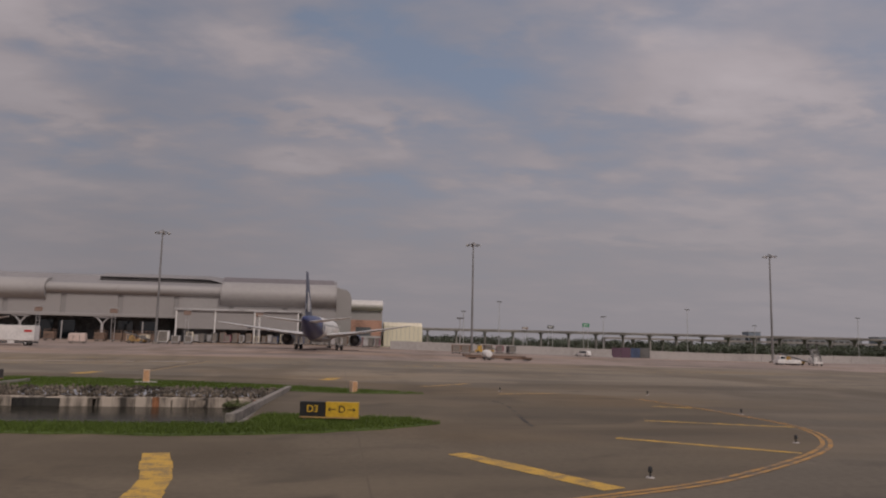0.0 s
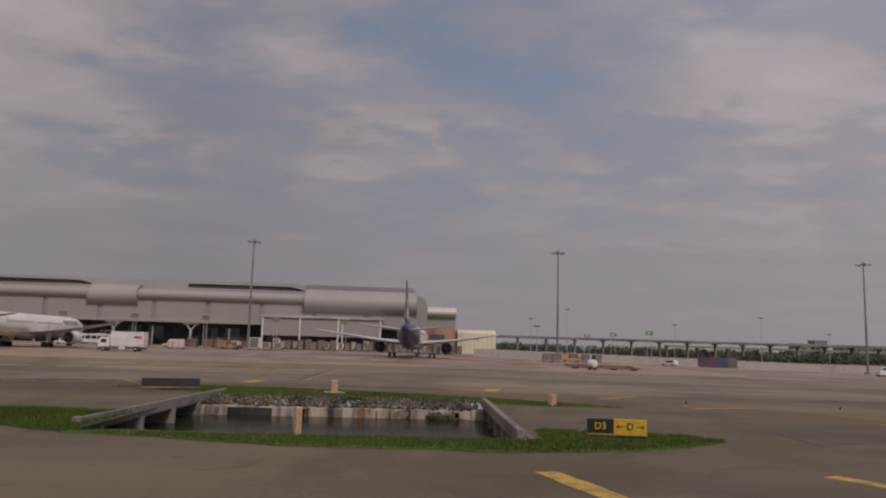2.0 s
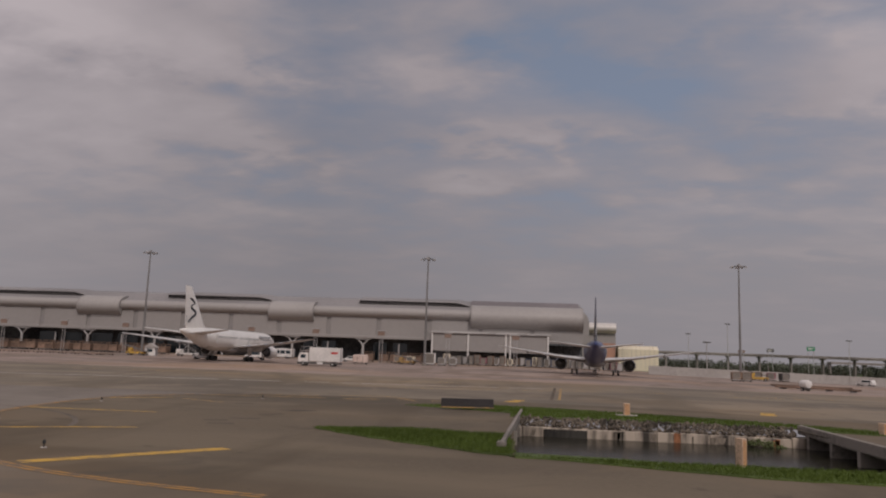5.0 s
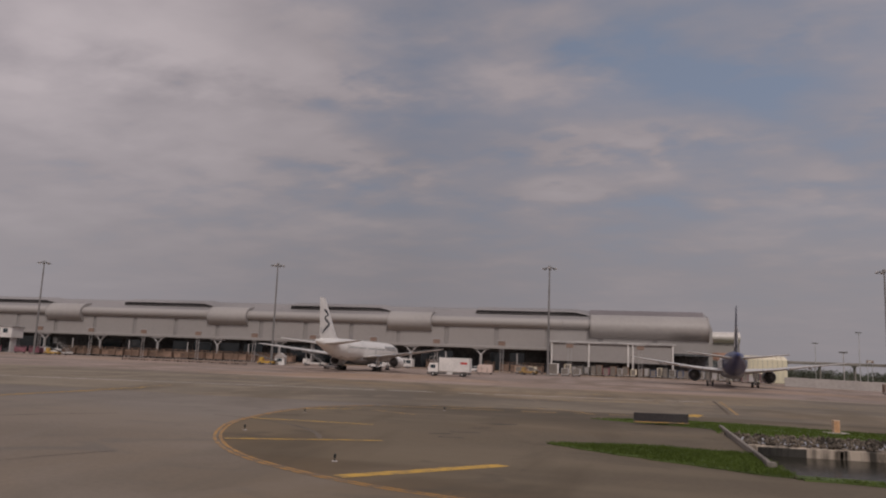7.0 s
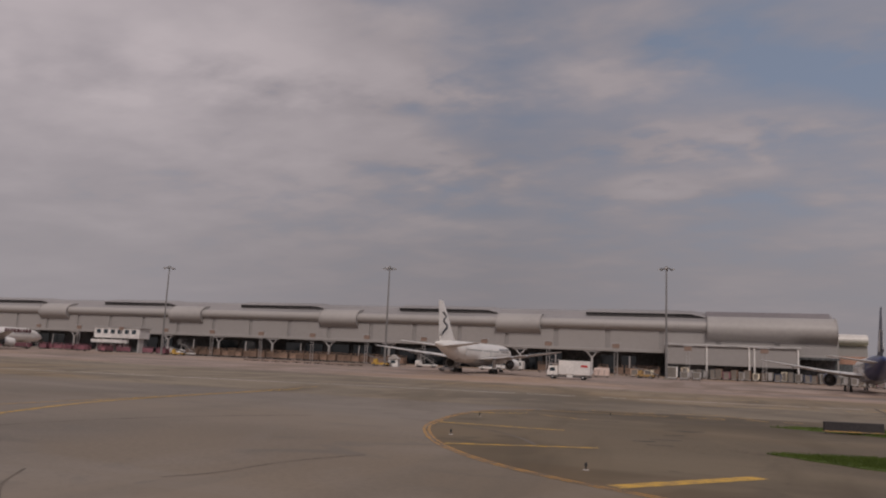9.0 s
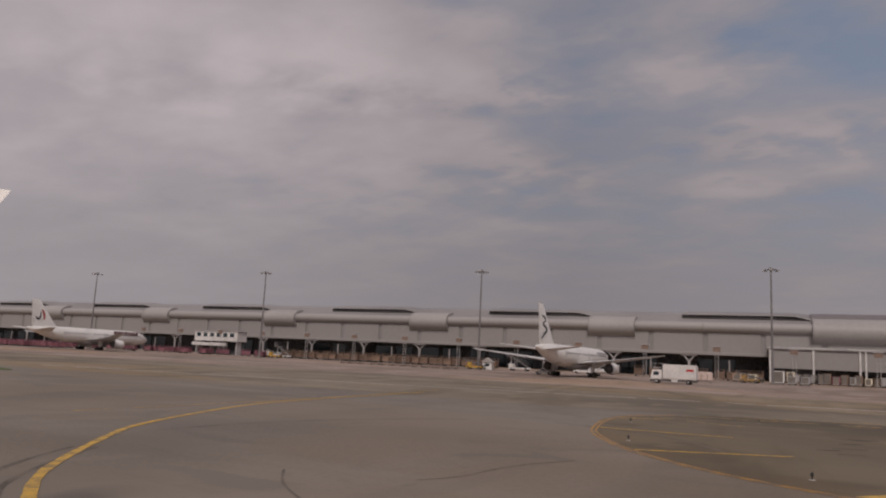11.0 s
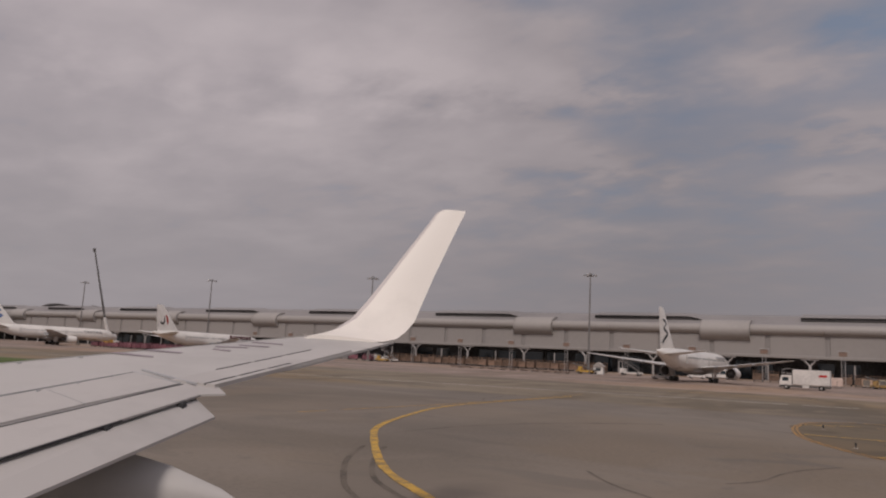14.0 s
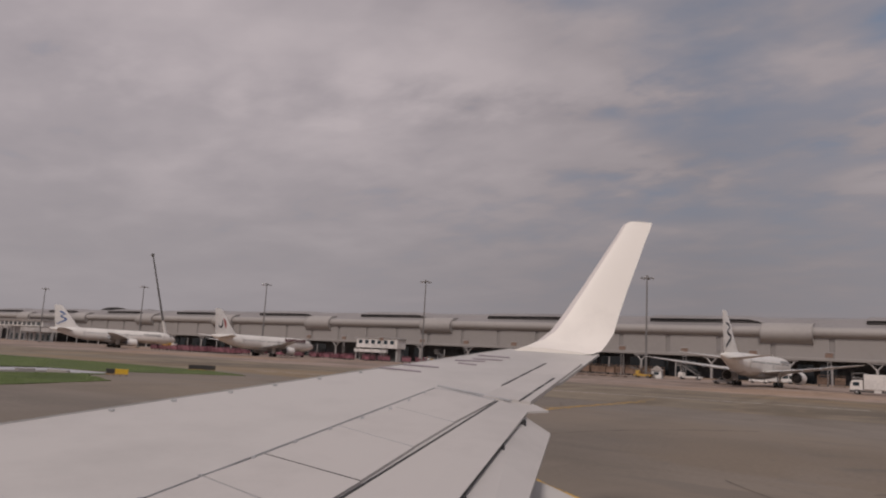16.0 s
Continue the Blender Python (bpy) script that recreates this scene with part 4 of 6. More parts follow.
def airliner(name, x, y, heading, label, livery, tail_mat, motif, titles, span=1.0, size=1.0):
    z = ground_z(x, y)
    t = thing(name, x, y, z, heading, label, "airliner", "parked airliners")
    t.matrix_basis = t.matrix_basis @ Matrix.Scale(size, 4)
    R, ZC, L0, L1 = 2.52, 4.85, -26.5, 24.0
    bm = bmesh.new()
    rings = []
    stations = [(24.0, 0.05, -0.55), (23.6, 0.55, -0.5), (22.6, 1.2, -0.35), (21.0, 1.85, -0.12), (19.0, 2.3, 0), (16.5, R, 0), (8, R, 0), (0, R, 0), (-8, R, 0), (-12, R, 0.02), (-16, 2.2, 0.28), (-20, 1.6, 0.75), (-24, 0.85, 1.25), (-26.2, 0.35, 1.5), (-26.5, 0.12, 1.5)]
    for yy, r, dz in stations:
        rings.append([(r * math.cos(a * math.tau / 28), yy, ZC + dz + r * math.sin(a * math.tau / 28)) for a in range(28)])
    loft(bm, rings)
    if livery == "blue":
        for f in bm.faces:
            if f.calc_center_median().y < -13.5:
                f.material_index = 1
    # lowest fuselage faces, up to y 15, take a greyer tone
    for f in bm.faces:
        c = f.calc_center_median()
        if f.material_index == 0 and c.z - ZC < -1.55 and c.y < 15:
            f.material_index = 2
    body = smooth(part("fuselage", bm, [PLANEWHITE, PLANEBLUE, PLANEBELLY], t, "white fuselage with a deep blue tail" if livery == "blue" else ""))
    # cabin windows and doors, each side
    for sx in (-1, 1):
        bm = bmesh.new()
        for i in range(56):
            yy = 17.0 - i * 0.55
            if i in (13, 14, 36, 37):
                continue
            box(bm, sx * (R - 0.03) - 0.02, sx * (R - 0.03) + 0.04, yy - 0.13, yy + 0.13, ZC + 0.42, ZC + 0.82)
        part("cabin_glazing", bm, WINDOWGREY, body)["kind"] = "stuff"
        for yy in (18.2, 2.8, -14.0):
            part("cabin_door", boxes((sx * (R - (0.1 if abs(yy) > 12 else 0.02)) - 0.03, sx * (R - (0.1 if abs(yy) > 12 else 0.02)) + 0.03, yy - 0.5, yy + 0.5, ZC - 0.75, ZC + 1.1), bevel=0.01), DOORWHITE, body)
        # name on the fuselage, as bars
        if titles:
            yy = titles[1]
            a, b = sorted((sx * (R - 0.22), sx * (R + 0.03)))
            for w in titles[2]:
                part("title_bar", boxes((a, b, yy - w, yy, ZC + 1.0, ZC + 1.0 + titles[3])), titles[0], body)
                yy -= w + 0.45
    for k in range(4):
        part("cockpit_window", boxes((-1.5 + k * 0.78, -0.84 + k * 0.78, 21.0, 21.5, ZC + 0.85, ZC + 1.45)), SIGNBACK, body)
    part("belly_fairing", loft(bmesh.new(), [[(r * math.cos(a * math.tau / 16), yy, 2.75 + r * 0.42 * math.sin(a * math.tau / 16)) for a in range(16)] for yy, r in ((8, 0.6), (5, 2.3), (-3, 2.5), (-7, 0.6))]), PLANEGREY, t)
    # fin and tailplanes
    bm = bmesh.new()
    loft(bm, [airfoil(0, -14.6 + 1.2, ZC + 1.4, 10.6, 0.08, True), airfoil(0, -16.2, ZC + 3.0, 8.6, 0.075, True), airfoil(0, -22.9, 15.75, 2.8, 0.085, True), airfoil(0, -23.3, 15.85, 2.3, 0.06, True)])
    fin = smooth(part("fin", bm, tail_mat, t))
    part("rudder_gap", boxes((-0.13, 0.13, -24.6, -24.5, ZC + 3.4, 9.6), (-0.17, 0.17, -23.45, -23.35, ZC + 2.8, 7.6)), PLANEGREY, fin)
    for sx in (-1, 1):
        bm = bmesh.new()
        loft(bm, [airfoil(sx * 0.8, -17.6, ZC + 1.0, 6.6, 0.09), airfoil(sx * 9.3, -23.0, ZC + 1.9, 2.2, 0.09)])
        smooth(part("tailplane", bm, WINGLIGHT, t))
    # wings with flap line, engine, pylon
    for sx in (-1, 1):
        bm = bmesh.new()
        loft(bm, [airfoil(sx * 2.0, 6.3, ZC - 1.55, 11.0, 0.12), airfoil(sx * 8.0, 2.0, ZC - 0.95, 7.0, 0.11), airfoil(sx * 22.4 * span, -7.6, ZC + 0.75, 2.6, 0.1), airfoil(sx * 23.6 * span, -9.0, ZC + 0.9, 1.4, 0.08)])
        w = smooth(part("wing", bm, WINGLIGHT, t))
        for f in (0.2, 0.42, 0.62):
            xx = sx * (2 + 21 * f)
            yy, zz = -3.6 - 5.4 * f, ZC - 1.6 + 2.1 * f
            part("flap_fairing", loft(bmesh.new(), [[(xx + r * math.cos(a * math.tau / 8), yy + d, zz + r * math.sin(a * math.tau / 8)) for a in range(8)] for d, r in ((2.2, 0.05), (1.0, 0.28), (-0.8, 0.25), (-2.0, 0.04))]), PLANEGREY, w)
        ex, ez, ey = sx * 7.9, 2.35, 5.2
        bm = bmesh.new()
        prof = [(0, 1.25), (0.12, 1.38), (0.7, 1.46), (2.2, 1.46), (3.3, 1.34), (4.0, 1.2), (4.0, 1.14), (3.3, 1.1)]
        loft(bm, [[(ex + r * math.cos(a * math.tau / 20), ey - d, ez + r * math.sin(a * math.tau / 20)) for a in range(20)] for d, r in prof], caps=False)
        e = smooth(part("engine", bm, PLANEWHITE if livery != "blue" else NAVYFIN, t, "" if livery != "blue" else "dark navy engine cowling"))
        bm = bmesh.new()
        loft(bm, [[(ex + r * math.cos(a * math.tau / 20), ey - d, ez + r * math.sin(a * math.tau / 20)) for a in range(20)] for d, r in ((-0.01, 1.24), (0.9, 1.12), (0.92, 0.3), (0.5, 0.03))], caps=False)
        part("fan", bm, DARKMETAL, e, "dark fan disc")
        part("inlet_lip", loft(bmesh.new(), [[(ex + r * math.cos(a * math.tau / 20), ey - d, ez + r * math.sin(a * math.tau / 20)) for a in range(20)] for d, r in ((0.06, 1.24), (-0.05, 1.27), (-0.05, 1.34), (0.14, 1.4))], caps=False), BARE, e)
        part("exhaust", loft(bmesh.new(), [[(ex + r * math.cos(a * math.tau / 16), ey - d, ez + r * math.sin(a * math.tau / 16)) for a in range(16)] for d, r in ((3.35, 1.11), (3.37, 0.8), (4.9, 0.6), (4.92, 0.42), (6.2, 0.06))], caps=True), DARKMETAL, e)
        part("pylon", loft(bmesh.new(), [airfoil(ex, ey - 0.8, ez + 1.2, 6.0, 0.05, True), airfoil(ex, ey - 2.4, ez + 2.0, 5.4, 0.04, True)]), PLANEWHITE, t)
        # main gear: four-wheel bogie
        gx = sx * 4.65
        g = part("main_gear", tube(bmesh.new(), (gx, -1.5, 0.6), (gx * 0.93, -1.5, 3.4), 0.17, n=8), BARE, t)
        part("gear_door", boxes((gx + sx * 0.35 - 0.04, gx + sx * 0.35 + 0.04, -2.3, -0.7, 1.4, 3.3)), PLANEWHITE, g)
        for dy in (-0.75, 0.75):
            for dx in (-0.55, 0.55):
                wv = smooth(part("wheel", tube(bmesh.new(), (gx + dx - 0.2, -1.5 + dy, 0.58), (gx + dx + 0.2, -1.5 + dy, 0.58), 0.58, n=16), TYRE, g))
    g = part("nose_gear", tube(bmesh.new(), (0, 18.2, 0.45), (0, 18.0, 2.6), 0.12, n=8), BARE, t)
    for dx in (-0.3, 0.3):
        smooth(part("wheel", tube(bmesh.new(), (dx - 0.14, 18.2, 0.46), (dx + 0.14, 18.2, 0.46), 0.46, n=14), TYRE, g))
    # tail motif as plain shapes on both sides of the fin
    if motif:
        for sx in (-1, 1):
            for mat, row in motif:
                # follows the fin's taper
                bm = loft(bmesh.new(), [[(sx * (0.0375 * np.interp(zz, (ZC + 3.0, 15.75), (8.6, 2.9)) + d), yy, zz) for yy, zz in row] for d in (-0.06, 0.015)])
                part("tail_motif", bm, mat, fin)
    return t


NAVYFIN = material("navy_fin_paint", (0.040, 0.046, 0.085), 0.35, 0.0, 0.1, 0.6)


def swoosh(pts, w):
    """A tapered bent stroke as an outline."""
    c = curve(pts, 5)
    left, right = [], []
    for i, p in enumerate(c):
        q, r = c[max(i - 1, 0)], c[min(i + 1, len(c) - 1)]
        d = Vector((r[0] - q[0], r[1] - q[1])).normalized()
        k = w * (0.25 + math.sin(math.pi * (i + 0.5) / len(c)))
        left.append((p[0] - d.y * k, p[1] + d.x * k))
        right.append((p[0] + d.y * k, p[1] - d.x * k))
    return left + right[::-1]


NAVYBIRD = [(LOGODARK, swoosh([(-23.7, 13.3), (-22.4, 12.9), (-21.3, 12.2)], 0.24)), (LOGODARK, swoosh([(-21.5, 12.3), (-23.0, 11.4), (-20.8, 10.3), (-22.5, 9.2), (-24.2, 8.1)], 0.24))]
BLUEBIRD = [(LOGOBLUE, swoosh([(-23.7, 13.3), (-22.4, 12.9), (-21.3, 12.2)], 0.26)), (LOGOBLUE, swoosh([(-21.5, 12.3), (-23.0, 11.4), (-20.8, 10.3), (-22.5, 9.2), (-24.2, 8.1)], 0.22))]
TITLERED = material("dark_red_lettering", (0.10, 0.03, 0.035), 0.4, vary=0.1)
REDLOGO = material("logo_red", (0.36, 0.055, 0.045), 0.4, vary=0.08)
REDSWISH = [(REDLOGO, swoosh([(-21.9, 12.5), (-21.2, 11.6), (-20.8, 10.3), (-20.7, 9.2)], 0.32)), (LOGODARK, swoosh([(-22.3, 12.0), (-22.1, 10.6), (-22.5, 9.6), (-23.3, 9.6), (-23.7, 10.3)], 0.24))]
BLUEMARK = [(WHITE, swoosh([(-23.4, 11.8), (-22.2, 10.2), (-22.8, 8.6), (-22.0, 7.9)], 0.55)), (WHITE, swoosh([(-21.4, 10.4), (-20.6, 9.2), (-20.9, 8.0)], 0.25))]

airliner("airliner", -91.6, 174.8, -4, "white airliner with navy bird motif on its fin, parked nose-in", "white", PLANEWHITE, NAVYBIRD, (PLANEGREY, 16.5, (0.9, 0.7, 0.8, 0.7, 0.9, 0.8), 0.5))
airliner("airliner", -5.0, 174.5, -6, "white airliner with deep blue tail, parked nose-in", "blue", NAVYFIN, BLUEMARK, None, 0.9)
airliner("airliner", -267.0, 182.5, 0, "white airliner with red motif on its fin, parked nose-in", "white", PLANEWHITE, REDSWISH, (TITLERED, 17.0, (1.0, 0.9, 0.6, 0.5, 1.1, 0.7, 0.9, 0.5, 0.9), 1.2))
airliner("airliner", -361.5, 181.0, -17, "white airliner with light blue bird motif on its fin", "white", PLANEWHITE, BLUEBIRD, (PLANEGREY, 16.5, (0.9, 0.7, 0.8, 0.7, 0.9, 0.8), 0.5), size=1.06)


NAVYSHEET = material("navy_sheet", (0.05, 0.07, 0.13), 0.6, vary=0.2, scale=2)


# ---- taxiway signs ----
def letters(text, size, mat, parent, m, name="lettering"):
    c = bpy.data.curves.new("text", "FONT")
    c.body, c.size, c.align_x, c.align_y, c.extrude = text, size, "CENTER", "CENTER", 0.004
    c.offset = size * 0.012
    tmp = bpy.data.objects.new("text", c)
    scene.collection.objects.link(tmp)
    bpy.context.view_layer.update()
    me = bpy.data.meshes.new_from_object(tmp.evaluated_get(bpy.context.evaluated_depsgraph_get()))
    bpy.data.objects.remove(tmp)
    me.materials.clear()
    me.materials.append(mat)
    ob = new(name, me)
    ob.matrix_basis = m
    ob.parent = parent
    return ob


def taxi_sign():
    ax, ay, bx, by = -2.38, 29.6, 0.12, 29.1
    L = math.hypot(bx - ax, by - ay)
    t = thing("taxiway_sign", ax, ay, 0.0, math.degrees(math.atan2(by - ay, bx - ax)), "black and yellow taxiway sign standing in grass", "sign")
    cut = L * 0.44
    part("black_panel", boxes((0, cut - 0.01, -0.12, 0.12, 0.25, 0.88), bevel=0.015), SIGNBLACK, t, "black location panel")
    part("yellow_panel", boxes((cut + 0.01, L, -0.12, 0.12, 0.25, 0.88), bevel=0.015), SIGNYELLOW, t, "yellow direction panel")
    part("rail", boxes((-0.02, L + 0.02, -0.14, 0.14, 0.19, 0.25), bevel=0.01), YELLOW_OLD, t)
    for x in (0.2, cut, L - 0.2):
        part("leg", boxes((x - 0.04, x + 0.04, -0.05, 0.05, 0, 0.2)), DARKMETAL, t)
    letters("D3", 0.42, SIGNYELLOW, t, pose(cut / 2, -0.125, 0.565, 90))
    letters("D", 0.42, SIGNBLACK, t, pose((cut + L) / 2, -0.125, 0.565, 90))
    for s in (-1, 1):
        x = (cut + L) / 2 + s * 0.42
        bm = boxes((x - 0.16, x + 0.16, -0.13, -0.122, 0.548, 0.582))
        for u in (-1, 1):
            mm = Matrix.Translation((x + s * 0.16, -0.126, 0.565)) @ Euler((0, s * u * radians(40), 0)).to_matrix().to_4x4()
            box(bm, -0.13 if s > 0 else 0.0, 0.0 if s > 0 else 0.13, -0.004, 0.004, -0.017, 0.017, mm)
        part("arrow", bm, SIGNBLACK, t)


taxi_sign()


def back_sign(ax, ay, bx, by, label, yellow=0.0, h=0.9):
    L = math.hypot(bx - ax, by - ay)
    t = thing("taxiway_sign", ax, ay, 0.0, math.degrees(math.atan2(by - ay, bx - ax)), label, "sign")
    part("panel", boxes((0, L * (1 - yellow) - 0.01, -0.12, 0.12, 0.25, h), bevel=0.015), SIGNBACK, t)
    if yellow:
        part("yellow_panel", boxes((L * (1 - yellow) + 0.01, L, -0.12, 0.12, 0.25, h), bevel=0.015), SIGNYELLOW, t)
    part("rail", boxes((-0.03, L + 0.03, -0.15, 0.15, 0.17, 0.25), bevel=0.01), YELLOW_OLD, t, "yellow-brown base rail")
    for i in range(4):
        x = 0.15 + i * (L - 0.3) / 3
        part("leg", boxes((x - 0.04, x + 0.04, -0.05, 0.05, 0, 0.2)), DARKMETAL, t)


back_sign(-29.7, 55.9, -25.6, 57.0, "long dark back of a taxiway sign in grass")
back_sign(-149.6, 59.0, -147.0, 62.0, "dark back of a taxiway sign in grass")
back_sign(-128.4, 32.3, -127.2, 34.2, "black and yellow taxiway sign beside the far canal", 0.6, 0.78)


def marker_slab(x, y, w, h, d, label, base=False, rz=8):
    t = thing("marker_post", x, y, 0.0, rz, label, "marker", "orange marker posts")
    part("slab", boxes((-w / 2, w / 2, -d / 2, d / 2, 0, h), bevel=0.025), ORANGE_PALE, t)
    part("face_plate", boxes((-w / 2 + 0.04, w / 2 - 0.04, -d / 2 - 0.012, -d / 2 - 0.002, h * 0.12, h * 0.93)), ORANGE, t)
    if base:
        part("plinth", boxes((-0.8, 0.8, -0.5, 0.5, -0.02, 0.16), bevel=0.03), CONCRETE_PALE, t)


marker_slab(-14.8, 28.0, 0.24, 1.2, 0.42, "tall orange concrete marker post in grass", rz=25)
marker_slab(-15.2, 56.5, 0.46, 1.05, 0.36, "small orange marker on a pale concrete plinth", True)
marker_slab(0.3, 48.7, 0.42, 0.8, 0.4, "orange marker box in grass", rz=30)


def edge_light(x, y):
    t = thing("edge_light", x, y, ground_z(x, y), label="small black taxiway edge light on a pale base", category="edge light", group="taxiway edge lights")
    smooth(part("base", tube(bmesh.new(), (0, 0, 0), (0, 0, 0.03), 0.13, 0.11, 12), CONCRETE_PALE, t))
    smooth(part("stem", tube(bmesh.new(), (0, 0, 0.03), (0, 0, 0.16), 0.025, n=8), BLACKPAINT, t))
    bm = bmesh.new()
    loft(bm, [[(r * math.cos(a * math.tau / 10), r * math.sin(a * math.tau / 10), z) for a in range(10)] for z, r in ((0.14, 0.035), (0.17, 0.062), (0.26, 0.058), (0.30, 0.035), (0.31, 0.008))])
    smooth(part("lens", bm, BLACKPAINT, t))


for x, y in ((7.6, 15.8), (16.6, 23.2), (21.0, 35.0), (22.2, 50.5), (-42.3, 24.0), (-51.2, 33.8), (-54.0, 49.0), (-45.6, 60.0), (11.4, 52.6)):
    edge_light(x, y)


# ---- ground vehicles and gear ----
def wheel_set(t, pts, r, w, y_axis=False):
    for x, y in pts:
        bm = bmesh.new()
        tube(bm, (x - w / 2, y, r), (x + w / 2, y, r), r, n=14)
        o = smooth(part("wheel", bm, TYRE, t))
        part("hub", tube(bmesh.new(), (x - w / 2 - 0.01, y, r), (x + w / 2 + 0.01, y, r), r * 0.45, n=10), STEELGREY, o)


def catering_truck(x, y, rz, length=8.4, label="white box-bodied catering truck on the apron"):
    """Front of the truck points along +y."""
    t = thing("catering_truck", x, y, ground_z(x, y), rz, label, "truck")
    h = length / 2
    part("chassis", boxes((-1.1, 1.1, -h, h, 0.45, 0.85), bevel=0.03), DARKMETAL, t)
    part("cargo_box", boxes((-1.25, 1.25, -h, h - 2.5, 1.05, 4.05), bevel=0.06), WHITE, t, "white cargo box")
    bm = bmesh.new()
    extr = [(h - 2.3, 0.92), (h, 0.82), (h, 1.7), (h - 0.35, 2.85), (h - 2.3, 2.9)]
    loft(bm, [[(sx, yy, zz) for yy, zz in extr] for sx in (-1.15, 1.15)])
    cab = part("cab", bm, WHITE, t)
    part("windscreen", loft(bmesh.new(), [[(sx, h + 0.01, 1.72), (sx, h - 0.32, 2.66), (sx, h - 0.36, 2.66), (sx, h - 0.04, 1.72)] for sx in (-1.0, 1.0)]), GLASSBLUE, cab)
    for sx in (-1.16, 1.16):
        part("side_window", boxes((sx - 0.012, sx + 0.012, h - 1.7, h - 0.55, 1.7, 2.45)), GLASSBLUE, cab)
        a, b = sorted((sx * 1.08, sx * 1.095))
        part("side_mark", boxes((a, b, -h + 0.5, -h + 2.0, 2.7, 3.15)), RED, t, "small red lettering bar")
    part("bumper", boxes((-1.2, 1.2, h - 0.05, h + 0.15, 0.4, 0.75), bevel=0.03), DARKMETAL, t)
    part("front_platform", boxes((-1.2, 1.2, h - 2.5, h - 0.4, 3.2, 3.32), bevel=0.02), STEELGREY, t)
    for sx in (-1.15, 1.15):
        part("platform_rail", tube(tube(bmesh.new(), (sx, h - 0.45, 3.32), (sx, h - 0.45, 4.2), 0.03, n=5), (sx, h - 2.5, 4.2), (sx, h - 0.45, 4.2), 0.03, n=5), STEELGREY, t)
    part("underslung_locker", boxes((-1.18, 1.18, -0.9, 0.4, 0.42, 0.98), bevel=0.03), WHITE, t)
    wheel_set(t, ((-1.0, h - 1.2), (1.0, h - 1.2), (-1.0, -h + 1.6), (1.0, -h + 1.6)), 0.5, 0.3)


catering_truck(-66.2, 160.0, 88, 9.4)


def pickup(x, y, rz, mat, label, L=4.6, tall=1.6, name="service_car"):
    t = thing(name, x, y, ground_z(x, y), rz, label, "car")
    bm = bmesh.new()
    prof = [(-L / 2, 0.35), (L / 2, 0.35), (L / 2, 0.85), (L / 2 - 1.1, 0.98), (L / 2 - 1.8, tall), (-L / 2 + 0.3, tall), (-L / 2, 1.0)]
    loft(bm, [[(sx, yy, zz) for yy, zz in prof] for sx in (-0.88, 0.88)])
    bmesh.ops.bevel(bm, geom=bm.edges[:], offset=0.06, segments=2, affect="EDGES")
    part("body", bm, mat, t)
    for sx in (-0.885, 0.885):
        part("side_window", boxes((sx - 0.01, sx + 0.01, -L / 2 + 0.5, L / 2 - 1.75, 1.02, tall - 0.12)), GLASSBLUE, t)
    part("windscreen", loft(bmesh.new(), [[(sx, L / 2 - 1.12, 1.0), (sx, L / 2 - 1.76, tall - 0.06), (sx, L / 2 - 1.70, tall - 0.04), (sx, L / 2 - 1.06, 1.02)] for sx in (-0.75, 0.75)]), GLASSBLUE, t)
    wheel_set(t, ((-0.8, L / 2 - 0.8), (0.8, L / 2 - 0.8), (-0.8, -L / 2 + 0.8), (0.8, -L / 2 + 0.8)), 0.33, 0.2)


pickup(68.7, 206.0, 35, WHITE, "white service car in front of the perimeter wall")
pickup(-100.7, 178.5, 86, WHITE, "white service car beside the parked airliner")
pickup(-100, 214, 90, WHITE, "white van on the service road", 5.0, 2.0, "service_van")
pickup(-71, 214, 88, WHITE, "white pickup on the service road")


def stairs_truck(x, y, rz, label="mobile passenger stairs on a dark truck"):
    t = thing("passenger_stairs", x, y, ground_z(x, y), rz, label, "stairs truck")
    part("chassis", boxes((-1.0, 1.0, -3.4, 3.2, 0.5, 0.95), bevel=0.04), WHITE, t)
    part("cab", boxes((-1.0, 1.0, 1.7, 3.2, 0.95, 2.0), bevel=0.12), WHITE, t)
    part("cab_window", boxes((-0.9, 0.9, 3.19, 3.22, 1.3, 1.85)), GLASSBLUE, t)
    for i in range(12):
        part("step", boxes((-0.8, 0.8, -3.0 + i * 0.42, -2.6 + i * 0.42, 0.98 + i * 0.25, 1.05 + i * 0.25)), STEELGREY, t)
    for sx in (-0.85, 0.85):
        bm = bmesh.new()
        tube(bm, (sx, -3.0, 1.9), (sx, 2.0, 4.9), 0.05, n=6)
        tube(bm, (sx, -3.0, 0.9), (sx, 2.0, 3.9), 0.12, n=6)
        for i in range(6):
            tube(bm, (sx, -3.0 + i, 0.9 + i * 0.6), (sx, -3.0 + i, 1.9 + i * 0.6), 0.035, n=5)
        part("handrail", bm, DARKMETAL, t)
    part("landing", boxes((-1.0, 1.0, 1.9, 3.6, 3.85, 4.0)), STEELGREY, t)
    part("canopy", boxes((-1.1, 1.1, 0.4, 3.6, 5.4, 5.5), (-1.1, -1.02, 1.9, 3.6, 4.0, 5.4), (1.02, 1.1, 1.9, 3.6, 4.0, 5.4), bevel=0.03), DARKMETAL, t)
    part("strut", tube(bmesh.new(), (0, 2.6, 0.9), (0, 2.8, 3.9), 0.15, n=8), STEELGREY, t)
    wheel_set(t, ((-0.9, 2.3), (0.9, 2.3), (-0.9, -2.4), (0.9, -2.4)), 0.42, 0.25)


